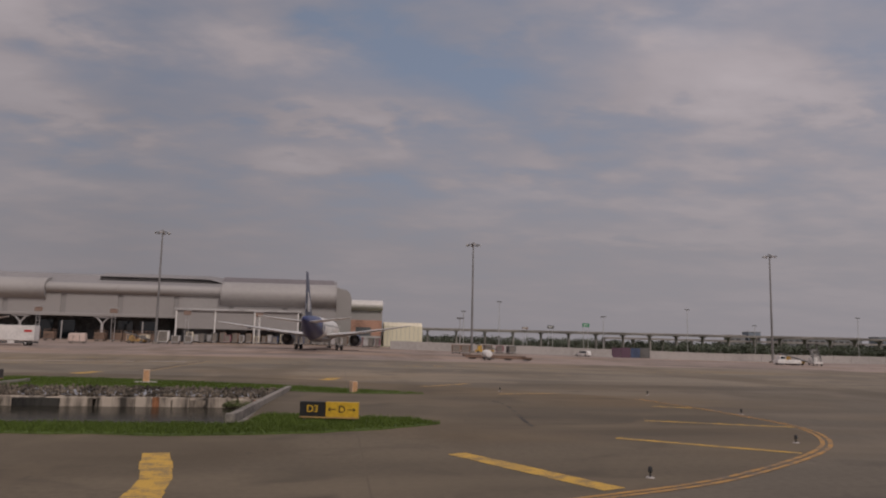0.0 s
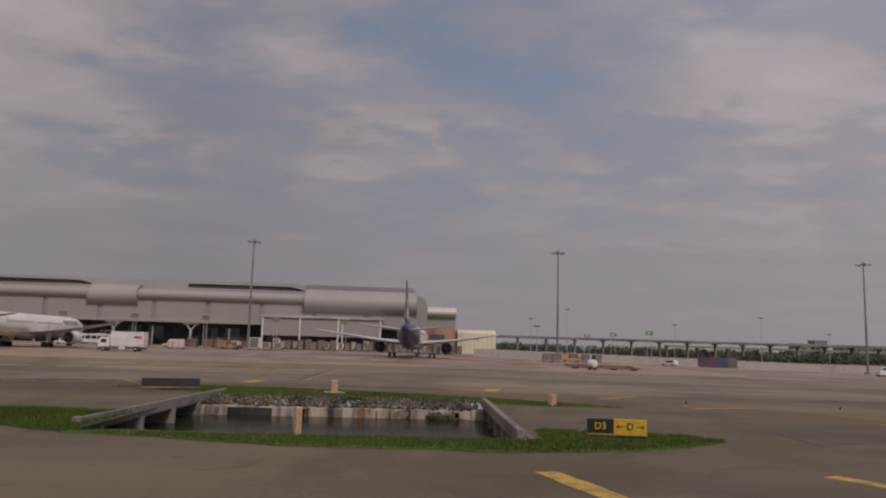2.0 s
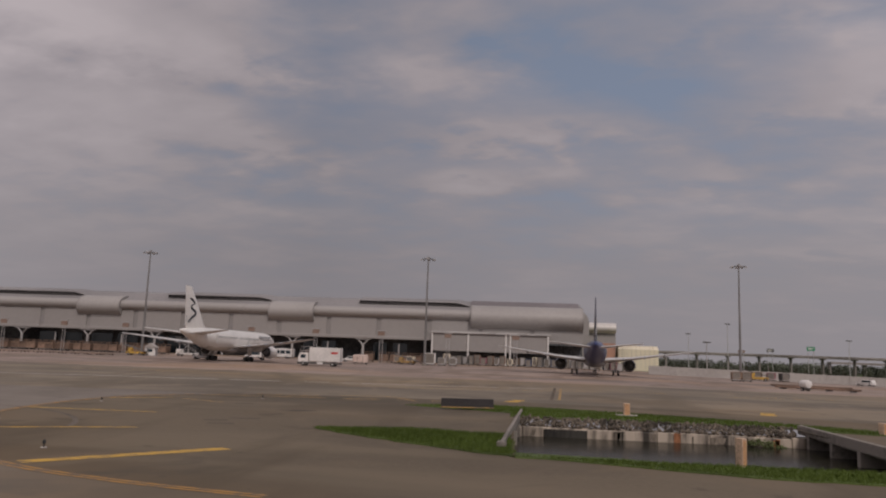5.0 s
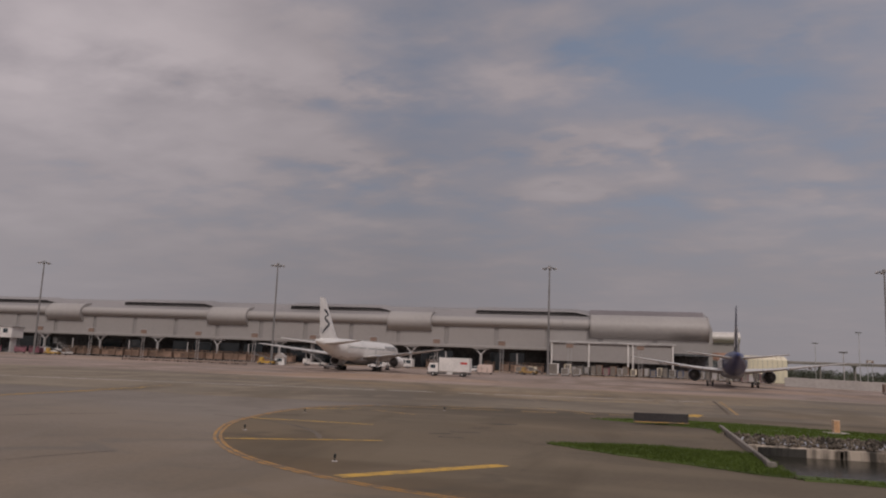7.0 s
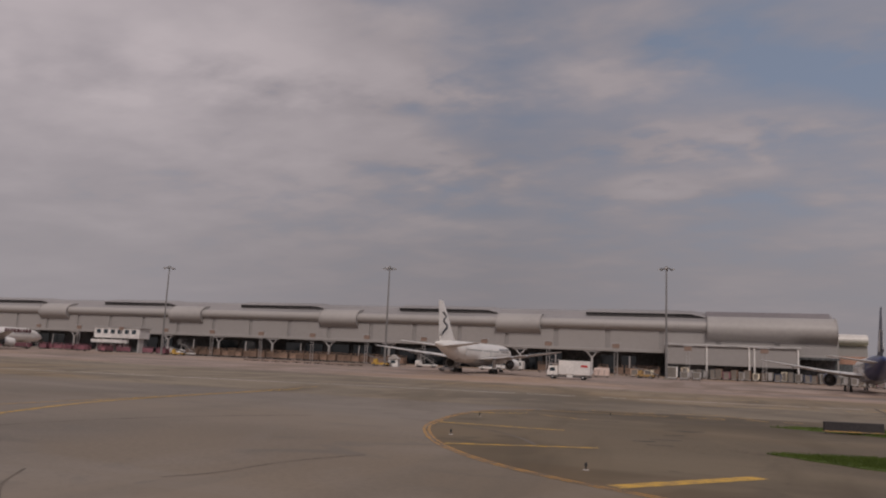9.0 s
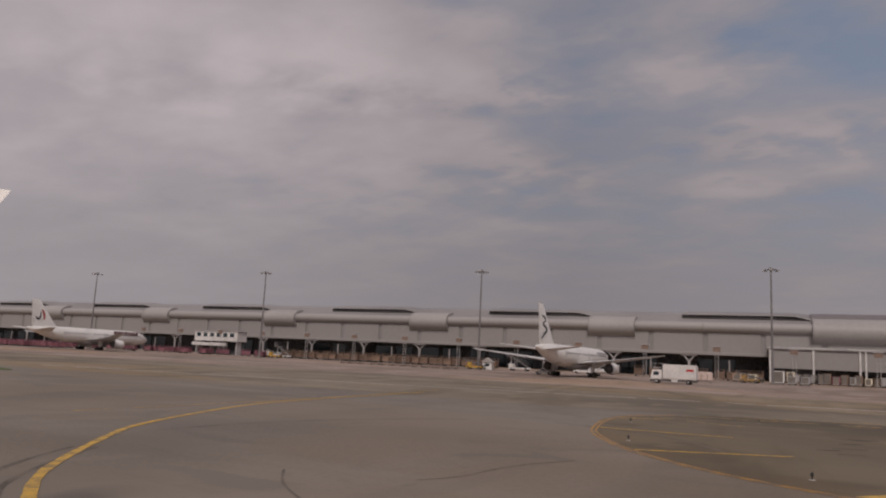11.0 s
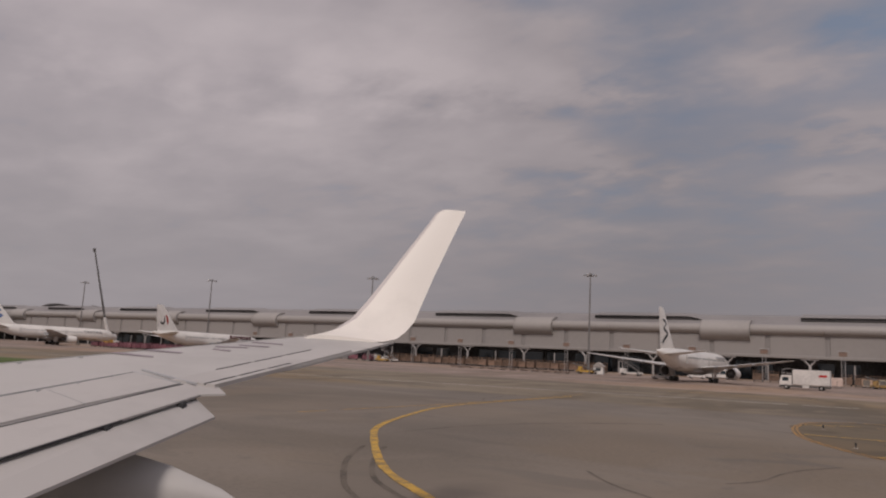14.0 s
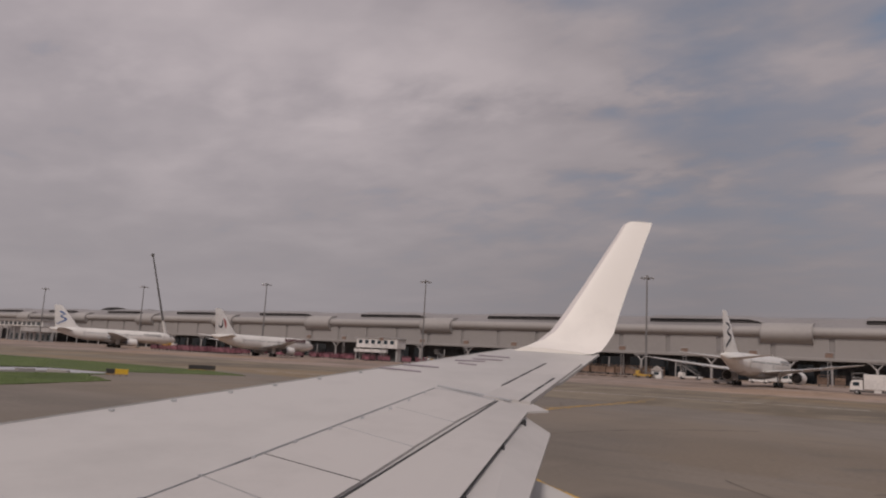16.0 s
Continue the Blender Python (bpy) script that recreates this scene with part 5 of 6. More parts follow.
stairs_truck(117, 171, -22)
stairs_truck(-208, 213, 80, "blue and white mobile passenger stairs near the terminal")
stairs_truck(-117.2, 207, 85, "mobile passenger stairs behind the airliner's tail")


def belt_loader(x, y, rz, mat, label):
    t = thing("belt_loader", x, y, ground_z(x, y), rz, label, "belt loader")
    part("chassis", boxes((-0.9, 0.9, -2.6, 2.4, 0.45, 1.0), bevel=0.06), mat, t)
    bm = bmesh.new()
    box(bm, -0.55, 0.55, -3.8, 3.8, -0.1, 0.12, Matrix.Translation((0, 0, 1.9)) @ Euler((radians(14), 0, 0)).to_matrix().to_4x4(), 0.03)
    part("conveyor", bm, DARKMETAL, t)
    part("cab", boxes((-0.9, -0.1, 0.6, 1.8, 1.0, 2.1), bevel=0.06), mat, t)
    part("strut", tube(bmesh.new(), (0, 1.6, 0.9), (0, 2.0, 2.3), 0.1, n=6), STEELGREY, t)
    wheel_set(t, ((-0.8, 1.6), (0.8, 1.6), (-0.8, -1.8), (0.8, -1.8)), 0.36, 0.24)


belt_loader(112.8, 173.5, 25, YELLOW, "yellow belt loader beside the light mast")
belt_loader(-53.5, 205.5, 70, YELLOW_OLD, "dull yellow belt loader by the light mast")
belt_loader(38, 196, 80, YELLOW, "yellow belt loader by the light mast")
belt_loader(-127.5, 196.5, 85, YELLOW, "yellow belt loader at the light mast's foot")
belt_loader(-207, 207, 88, YELLOW, "yellow belt loader near the terminal")


def cart(x, y, rz, mat, w=2.4, L=3.2, h=2.0, label="rusty mesh-sided baggage cart parked in a row", name="baggage_cart", group="parked baggage carts"):
    t = thing(name, x, y, ground_z(x, y), rz, label, "cart", group)
    part("deck", boxes((-w / 2, w / 2, -L / 2, L / 2, 0.4, 0.55)), DARKMETAL, t)
    for sx in (-w / 2 + 0.05, w / 2 - 0.05):
        for sy in (-L / 2 + 0.05, L / 2 - 0.05):
            part("post", boxes((sx - 0.06, sx + 0.06, sy - 0.06, sy + 0.06, 0.55, h)), mat, t)
        part("side_rail", boxes((sx - 0.04, sx + 0.04, -L / 2, L / 2, h - 0.1, h)), mat, t)
    for sy in (-L / 2 + 0.05, L / 2 - 0.05):
        part("end_rail", boxes((-w / 2, w / 2, sy - 0.04, sy + 0.04, h - 0.1, h)), mat, t)
        part("mesh_panel", boxes((-w / 2 + 0.1, w / 2 - 0.1, sy - 0.02, sy + 0.02, 0.6, h * 0.62)), mat, t)
    part("load", boxes((-w / 2 + 0.12, w / 2 - 0.12, -L / 2 + 0.12, L / 2 - 0.12, 0.56, h * 0.8), bevel=0.06), mat, t)
    for sx in (-w / 2 + 0.2, w / 2 - 0.2):
        for sy in (-L / 2 + 0.5, L / 2 - 0.5):
            part("wheel", tube(bmesh.new(), (sx - 0.08, sy, 0.25), (sx + 0.08, sy, 0.25), 0.25, n=10), TYRE, t)
    return t


TARP = material("pink_beige_tarpaulin", (0.52, 0.40, 0.345), 0.75, vary=0.14, scale=1.2, bump=0.3)


def covered_cargo(x, y, rz):
    t = thing("covered_cargo_dolly", x, y, ground_z(x, y), rz, "pallet dolly loaded with cargo under a pinkish tarpaulin", "cargo dolly")
    bm = bmesh.new()
    rings = []
    for xx, k, top in ((-1.95, 0.86, 2.05), (-1.8, 1.0, 2.35), (-0.6, 1.02, 2.5), (0.5, 1.0, 2.42), (1.75, 1.0, 2.5), (1.95, 0.84, 2.1)):
        rings.append([(xx, yy * k, zz) for yy, zz in ((-1.2, 0.5), (1.2, 0.5), (1.22, top - 0.5), (1.0, top - 0.1), (0.5, top), (-0.4, top + 0.04), (-1.0, top - 0.12), (-1.24, top - 0.55))])
    loft(bm, rings)
    smooth(part("tarpaulin", bm, TARP, t), 0.9)
    part("deck", boxes((-2.0, 2.0, -1.2, 1.2, 0.36, 0.5), bevel=0.02), DARKMETAL, t)
    for xx in (-0.7, 0.7):
        part("lashing_strap", loft(bmesh.new(), [[(xx + d, -1.27, 0.5), (xx + d, -1.27, 1.9), (xx + d, -1.25, 1.9), (xx + d, -1.25, 0.5)] for d in (-0.05, 0.05)]), DARKMETAL, t)
    wheel_set(t, ((-1.5, 0.9), (1.5, 0.9), (-1.5, -0.9), (1.5, -0.9)), 0.2, 0.14)


def airport_bus(x, y, rz):
    """Front of the bus points along +y."""
    t = thing("airport_bus", x, y, ground_z(x, y), rz, "long white airport bus parked below the terminal", "bus")
    part("body", boxes((-1.35, 1.35, -4.8, 4.8, 0.4, 2.95), bevel=0.14), WHITE, t)
    for sx in (-1.355, 1.355):
        for i in range(5):
            part("side_window", boxes((sx - 0.012, sx + 0.012, -4.3 + i * 1.75, -2.8 + i * 1.75, 1.45, 2.45)), GLASSBLUE, t)
    part("windscreen", boxes((-1.15, 1.15, 4.79, 4.83, 1.2, 2.6)), GLASSBLUE, t)
    part("skirt", boxes((-1.3, 1.3, -4.7, 4.7, 0.28, 0.4)), DARKMETAL, t)
    part("roof_unit", boxes((-0.8, 0.8, -2.6, -0.4, 2.95, 3.2), bevel=0.06), STEELGREY, t)
    wheel_set(t, ((-1.2, 3.2), (1.2, 3.2), (-1.2, -3.0), (1.2, -3.0)), 0.48, 0.3)


airport_bus(-97.0, 228.0, 88)


def uld(x, y, rz, mat, w, h, label="boxy cargo container standing on the apron"):
    t = thing("cargo_container", x, y, ground_z(x, y), rz, label, "container", "cargo containers")
    bm = bmesh.new()
    loft(bm, [[(-w / 2, yy, 0.5), (w / 2 - 0.35, yy, 0.5), (w / 2, yy, 0.95), (w / 2, yy, h), (-w / 2, yy, h)] for yy in (-0.8, 0.8)])
    part("shell", bm, mat, t)
    part("base_frame", boxes((-w / 2, w / 2 - 0.3, -0.85, 0.85, 0.38, 0.5)), BARE, t)
    part("curtain", boxes((-w / 2 + 0.15, w / 2 - 0.4, -0.83, -0.802, 0.6, h - 0.15)), CONCRETE if mat is not CONCRETE else STEELGREY, t)
    part("dolly", boxes((-w / 2, w / 2, -0.7, 0.7, 0.22, 0.36)), DARKMETAL, t)
    wheel_set(t, ((-w / 2 + 0.3, 0.6), (w / 2 - 0.3, 0.6), (-w / 2 + 0.3, -0.6), (w / 2 - 0.3, -0.6)), 0.16, 0.1)


rnd = random.Random(21)
# long row of mesh carts below the undercroft
first = cart(-131, 221, 0, CAGE, 2.6, 3.2, 3.1)
x = -134.2
while x > -214:
    c = copy_thing(first, pose(x, 220.5 + rnd.uniform(-0.8, 0.8), ground_z(x, 220), 0, 0, rnd.uniform(-6, 6)))
    if rnd.random() < 0.75:
        copy_thing(first, pose(x + rnd.uniform(-0.6, 0.6), 225 + rnd.uniform(-0.5, 0.5), ground_z(x, 225), 0, 0, rnd.uniform(-6, 6)))
    x -= rnd.uniform(2.7, 3.3)
for x in (-52, -55.2, -58.6, -62, -66.4, -80, -84):
    copy_thing(first, pose(x, 219 + rnd.uniform(-1, 1), ground_z(x, 219), 0, 0, rnd.uniform(-8, 8)))
# maroon carts by the far stands
red = cart(-302, 212, 0, MAROON, 2.2, 3.4, 2.5, "maroon baggage cart parked in a cluster", group="maroon baggage carts")
for i in range(26):
    copy_thing(red, pose(rnd.uniform(-296, -214), rnd.uniform(208, 217), ground_z(0, 211), 0, 0, rnd.uniform(0, 180)))
for i in range(44):
    yy = 186 + (i % 3) * 5.5 + rnd.uniform(-1, 1)
    copy_thing(red, pose(-340 + (i // 3) * 3.3 + rnd.uniform(-0.8, 0.8), yy, ground_z(0, yy), 0, 0, rnd.uniform(70, 110)))
# containers near the end drum
for i in range(30):
    xx = -44 + i * 1.9 + rnd.uniform(-0.4, 0.4)
    m = rnd.choice((BARE, STEELGREY, CONCRETE, CONCRETE, DARKMETAL, CREAM, MAROON, CAGE, NAVYSHEET, CAGE))
    uld(xx, 226 + rnd.uniform(-2.5, 2.5), rnd.uniform(-15, 15), m, rnd.uniform(1.5, 2.0), rnd.uniform(2.2, 3.2))
covered_cargo(-63.0, 189.0, 4)
uld(-46.6, 205, 4, WHITE, 2.8, 3.4, "tall pale container unit beside the light mast")
for xx, yy, m in ((-43.4, 205, STEELGREY), (-40.5, 206, BARE), (-53, 212, CREAM), (-57, 213, ORANGE_PALE), (30, 178, CAGE), (27.6, 177.6, CAGE), (44, 204, MAROON), (41, 206, CAGE), (47, 203, DARKMETAL)):
    uld(xx, yy, rnd.uniform(-20, 20), m, 2.2, 2.2)


def pallet_line(x, y, n, rz):
    t = thing("pallet_dolly_train", x, y, ground_z(x, y), rz, "long low train of empty pallet dollies", "dolly train")
    for i in range(n):
        part("dolly", boxes((i * 3.4, i * 3.4 + 3.1, -0.8, 0.8, 0.3, 0.48), bevel=0.02), CAGE, t)
        for dx in (0.4, 2.7):
            for dy in (-0.7, 0.7):
                part("wheel", tube(bmesh.new(), (i * 3.4 + dx, dy - 0.08, 0.16), (i * 3.4 + dx, dy + 0.08, 0.16), 0.16, n=8), TYRE, t)


pallet_line(-165, 184, 11, 2)


def pipe_stack(x, y, rz):
    t = thing("pipe_stack", x, y, ground_z(x, y), rz, "long brown bundle of pipes lying on low bearers", "pipes")
    for k, (dy, z) in enumerate(((-0.44, 0.38), (0, 0.38), (0.44, 0.38), (-0.22, 0.62), (0.22, 0.62))):
        smooth(part("pipe", tube(bmesh.new(), (-0.3 * k, dy, z), (14.5 - 0.5 * k, dy, z), 0.17, n=10), CAGE, t))
    for k in range(4):
        part("bearer", boxes((1 + k * 4, 1.25 + k * 4, -1.1, 1.1, 0, 0.21)), DARKMETAL, t)


pipe_stack(23.6, 138.6, -45)


def water_bowser(x, y):
    t = thing("water_trailer", x, y, ground_z(x, y), 20, "small round white tank trailer at the dollies", "trailer")
    bm = bmesh.new()
    loft(bm, [[(0.75 * k * math.cos(a * math.tau / 14), d, 1.15 + 0.75 * k * math.sin(a * math.tau / 14)) for a in range(14)] for d, k in ((-1.0, 0.3), (-0.85, 0.85), (-0.5, 1), (0.5, 1), (0.85, 0.85), (1.0, 0.3))])
    smooth(part("tank", bm, WHITE, t))
    part("frame", boxes((-0.6, 0.6, -1.1, 1.6, 0.3, 0.42)), DARKMETAL, t)
    wheel_set(t, ((-0.6, 0), (0.6, 0)), 0.3, 0.2)


water_bowser(26.0, 131.6)


def guard_hut(x, y):
    t = thing("guard_hut", x, y, ground_z(x, y), 8, "small white gabled hut at the light mast's foot", "hut")
    part("body", boxes((-1.4, 1.4, -1.2, 1.2, 0, 2.2), bevel=0.04), WHITE, t)
    part("roof", loft(bmesh.new(), [[(-1.7, yy, 2.2), (1.7, yy, 2.2), (0, yy, 3.5)] for yy in (-1.5, 1.5)]), CONCRETE_PALE, t)
    part("window", boxes((-0.7, 0.7, -1.23, -1.19, 1.0, 1.8)), GLASSBLUE, t)
    part("door", boxes((1.39, 1.43, -0.4, 0.45, 0.05, 2.0)), STEELGREY, t)


guard_hut(-124.0, 198.5)


def tow_tractor(x, y, rz):
    t = thing("tow_tractor", x, y, ground_z(x, y), rz, "low white aircraft tow tractor with dark cab glass", "tractor")
    part("body", boxes((-1.3, 1.3, -3.0, 3.0, 0.4, 1.3), bevel=0.12), WHITE, t)
    part("cab", boxes((-1.1, 1.1, 0.8, 2.4, 1.3, 2.3), bevel=0.1), WHITE, t)
    part("cab_glass", boxes((-1.12, 1.12, 1.0, 2.2, 1.6, 2.1)), GLASSBLUE, t)
    part("beacon", tube(bmesh.new(), (0, 1.6, 2.3), (0, 1.6, 2.5), 0.12, n=8), ORANGE, t)
    wheel_set(t, ((-1.1, 2.0), (1.1, 2.0), (-1.1, -2.0), (1.1, -2.0)), 0.5, 0.35)


tow_tractor(-213.5, 213, 85)
tow_tractor(109.5, 171, 85)


def perimeter_wall():
    y = 213.5
    t = thing("perimeter_wall", 14, y, ground_z(14, y), label="long whitewashed concrete perimeter wall of panels", category="wall", kind="structure")
    x = 0.0
    while x < 330:
        w = 6.0
        if not 65 < x < 78:
            z = ground_z(14 + x, y) - ground_z(14, y)
            part("panel", boxes((x, x + w - 0.24, -0.12, 0.12, z - 0.3, z + 2.3), bevel=0.02), CONCRETE_PALE, t)
            part("post", boxes((x + w - 0.24, x + w, -0.2, 0.2, z - 0.3, z + 2.35), bevel=0.02), CONCRETE_PALE, t)
            part("kerb", boxes((x, x + w - 0.02, -1.1, -0.8, z - 0.3, z + 0.3), bevel=0.03), CONCRETE_PALE, t)
        x += w
    for i, m in enumerate((PURPLE, PURPLE, NAVYSHEET, DARKMETAL)):
        part("sheet_panel", boxes((66 + i * 3, 68.9 + i * 3, -0.1, 0.1, -1.2, 1.7 + 0.1 * (i % 2)), bevel=0.02), m, t, "coloured metal sheet")


perimeter_wall()


def small_lamp(x, y, h, label="slender grey lamp pole with a flat head"):
    z = ground_z(x, y)
    h += max(0.0, 2.6 - z) if y > 260 else 0.0
    t = thing("street_lamp", x, y, z, 0, label, "lamp post", "far lamp poles")
    smooth(part("pole", tube(bmesh.new(), (0, 0, 0), (0, 0, h), 0.2, 0.12, 8), STEELGREY, t))
    part("head", boxes((-1.3, 1.3, -0.3, 0.3, h - 0.1, h + 0.35), bevel=0.05), DARKMETAL, t)


for x, y, h in ((179.5, 370, 21.3), (294.5, 394, 20.6), (63.6, 385, 17.9), (81.6, 381, 23.2), (252, 430, 16), (42, 262, 10), (131.7, 364, 16.1), (400, 470, 20)):
    small_lamp(x, y, h)


def shed():
    t = thing("storage_tent", 24.6, 300, ground_z(30, 300), label="cream ribbed fabric storage tent beside the terminal", category="tent")
    n = 9
    for i in range(n):
        x = -7.6 + i * 15.4 / n
        bm = bmesh.new()
        extrude_profile(bm, [(-4, 0), (-4, 8.3)] + [(-4 + 10 * f, 8.3 + 1.6 * math.sin(math.pi * f)) for f in (0.2, 0.4, 0.6, 0.8)] + [(6, 8.3), (6, 0)], x, x + 15.4 / n - 0.12)
        part("fabric_bay", bm, CREAM, t)
    part("frame", boxes((-7.5, 7.7, -3.85, 5.8, 0, 8.2)), STEELGREY, t)


shed()


def gate_lounge():
    t = thing("gate_cabin", -245, 222, ground_z(-245, 222), label="white raised cabin with a row of square windows", category="cabin")
    part("body", boxes((-10.5, 10.5, -2.5, 3, 5.0, 8.7), bevel=0.08), WHITE, t)
    part("roof_slab", boxes((-10.9, 11.0, -2.8, 3.3, 8.7, 9.0), bevel=0.04), STEELGREY, t)
    for i in range(6):
        part("window", boxes((-9.3 + i * 3.25, -7.4 + i * 3.25, -2.53, -2.49, 6.6, 8.1)), GLASSBLUE, t)
    for x in (-9.5, -3, 3, 9.5):
        part("leg", boxes((x - 0.3, x + 0.3, -1.5, 2, 0, 5.0)), STEELGREY, t)
    part("lower_wall", boxes((-10, 10, 1, 2.5, 0, 5.0)), DARKIN, t)
    part("low_ramp", boxes((-10.5, 6, -3.8, -2.6, 3.2, 4.4), bevel=0.05), WHITE, t)


gate_lounge()


def pier_building():
    t = thing("pier_building", -512, 222, ground_z(-455, 222), label="white two-storey pier with open gallery", category="building")
    part("upper", boxes((-38, 14, -4, 8, 8.6, 12.2), bevel=0.08), WHITE, t)
    part("roof_slab", boxes((-39, 15, -5, 9, 12.2, 12.7), bevel=0.05), STEELGREY, t)
    for i in range(9):
        part("gallery_window", boxes((-36 + i * 5.4, -32 + i * 5.4, -4.05, -3.98, 9.2, 11.4)), DARKIN, t)
    for i in range(7):
        part("leg", boxes((-36 + i * 8, -35.3 + i * 8, -3.5, -2.8, 0, 8.6)), STEELGREY, t)
    part("lower_wall", boxes((-38, 14, 3, 3.5, 0, 8.6)), PLANEGREY, t)
    for i in range(8):
        part("lower_window", boxes((-36 + i * 6.2, -32.6 + i * 6.2, 2.9, 2.99, 0.6, 4.4)), GLASSBLUE, t)
    part("jet_bridge", boxes((-4, 44, -7, -4.2, 5.4, 8.0), bevel=0.1), STEELGREY, t)


pier_building()


def crane():
    t = thing("mobile_crane", -365.8, 209.5, ground_z(0, 204), label="mobile crane with a tall dark telescopic boom", category="crane")
    part("chassis", boxes((-1.4, 1.4, -5, 5, 0.7, 1.6), bevel=0.08), WHITE, t)
    part("cab", boxes((-1.2, 1.2, 2.6, 4.6, 1.6, 3.0), bevel=0.1), WHITE, t)
    part("turret", boxes((-1.3, 1.3, -2, 1.4, 1.6, 3.2), bevel=0.1), SIGNYELLOW, t)
    part("boom_base", tube(bmesh.new(), (0, 0, 3), (-1.6, -2.5, 13.4), 0.75, 0.65, 8), WHITE, t)
    part("boom", tube(bmesh.new(), (-1.6, -2.5, 13.3), (-5.8, -8.9, 44.5), 0.5, 0.3, 8), DARKMETAL, t)
    part("jib_head", boxes((-6.6, -5.4, -9.4, -8.5, 43.8, 45.2), bevel=0.05), DARKMETAL, t)
    wheel_set(t, ((-1.2, 3.5), (1.2, 3.5), (-1.2, 1.2), (1.2, 1.2), (-1.2, -2), (1.2, -2), (-1.2, -4), (1.2, -4)), 0.6, 0.4)


crane()


def main_hall():
    t = thing("main_hall", -548, 306, ground_z(0, 300), 58, "distant terminal hall with swept metal roof and arched glazing", "building")
    part("hall", boxes((-30, 45, -3, 18, 0, 22.2), bevel=0.1), ROOFGREY, t)
    bm = bmesh.new()
    loft(bm, [[(-9 + 11 * math.cos(radians(a)), yy, 22.0 + 4.0 * math.sin(radians(a))) for a in range(0, 181, 15)] for yy in (-2, 14)])
    part("arched_glazing", bm, DARKBAND, t)
    bm = bmesh.new()
    loft(bm, [[(-9 + 11.6 * math.cos(radians(a)), yy, 22.0 + 4.5 * math.sin(radians(a))) for a in range(0, 181, 15)] + [(-9 - 11 * math.cos(radians(a)), yy, 22.0 + 3.9 * math.sin(radians(a))) for a in range(0, 181, 15)] for yy in (-2.6, 14.6)])
    part("arch_rim", bm, ROOFGREY, t)
    bm = bmesh.new()
    loft(bm, [[(x, -3, 22.0), (x, -3, 22.4 + f), (x, 16, 22.4 + f), (x, 16, 22.0)] for x, f in ((12, 4.4), (24, 3.2), (44, 0.3))])
    part("swept_roof", bm, ROOFGREY, t)


main_hall()


# ---- distance: viaduct, woods, buildings ----
def viaduct():
    t = thing("road_viaduct", 60, 565, 2.6, label="long grey concrete road viaduct on square piers", category="viaduct")
    for i in range(46):
        x = -60 + i * 22
        part("deck_span", boxes((x, x + 21.9, -5, 5, 10.9, 12.0), (x, x + 21.9, -5.3, -4.9, 11.7, 12.7), (x, x + 21.9, 4.9, 5.3, 11.7, 12.7)), VIADUCT, t)
        part("pier", boxes((x - 0.5, x + 0.5, -1.6, 1.6, -3, 10.2), (x - 0.75, x + 0.75, -4.5, 4.5, 10.0, 10.9), bevel=0.05), VIADUCT, t)
    for i in range(26):
        x = 160 + i * 26
        part("ramp_span", boxes((x, x + 25.8, 40, 48, 8.0 - i * 0.05, 9.6 - i * 0.05)), VIADUCT, t)
        part("ramp_pier", boxes((x - 0.8, x + 0.8, 42, 46, -3, 8)), VIADUCT, t)


viaduct()


def sign_gantry(x, y, z, w, h, mat, label):
    z += 2.6 - ground_z(x, y)
    t = thing("road_sign", x, y, ground_z(x, y), 0, label, "road sign")
    part("panel", boxes((-w / 2, w / 2, -0.2, 0.2, z, z + h), bevel=0.05), mat, t)
    for sx in (-w / 3, w / 3):
        part("leg", boxes((sx - 0.15, sx + 0.15, 0.2, 0.5, 0, z + h)), STEELGREY, t)
    part("bars", boxes((-w * 0.35, w * 0.3, -0.24, -0.2, z + h * 0.55, z + h * 0.72), (-w * 0.35, w * 0.1, -0.24, -0.2, z + h * 0.2, z + h * 0.35)), WHITE, t)


sign_gantry(188, 559, 16.2, 5.5, 2.8, GREENSIGN, "green motorway sign above the viaduct")
sign_gantry(160, 559, 14.4, 5, 2.2, DARKMETAL, "dark back of a sign above the viaduct")
sign_gantry(140, 559, 13.2, 4.5, 1.8, BOARD, "dull orange sign board above the viaduct")
sign_gantry(520, 559, 12.8, 8, 3.0, BOARD, "dull orange sign board above the viaduct")


def distant_block(x, y, w, d, h, mat, label):
    h += 2.6 - ground_z(x, y)
    t = thing("distant_building", x, y, ground_z(x, y), 0, label, "building", "distant buildings")
    part("wall_block", boxes((-w / 2, w / 2, -d / 2, d / 2, 0, h), bevel=0.1), mat, t)
    part("roof", boxes((-w / 2 - 0.4, w / 2 + 0.4, -d / 2 - 0.4, d / 2 + 0.4, h, h + 0.6)), ROOFGREY, t)
    for i in range(max(2, int(w / 8))):
        part("window_band", boxes((-w / 2 + 1 + i * 8, -w / 2 + 6 + i * 8, -d / 2 - 0.1, -d / 2 - 0.01, h * 0.6, h * 0.8)), DARKBAND, t)


for x, y, w, d, h, m in ((476, 822, 15, 14, 22, FARBLUE), (455, 822, 20, 12, 18, FARGREY), (560, 830, 110, 20, 18, FARGREY), (640, 800, 50, 16, 19, FARBLUE), (720, 800, 80, 20, 16, FARGREY), (860, 820, 90, 20, 17, FARBLUE), (150, 860, 90, 18, 9, FARGREY), (290, 860, 70, 18, 8, FARGREY)):
    distant_block(x, y, w, d, h, m, "blue-grey distant block beyond the viaduct" if m is FARBLUE else "pale grey distant block beyond the viaduct")


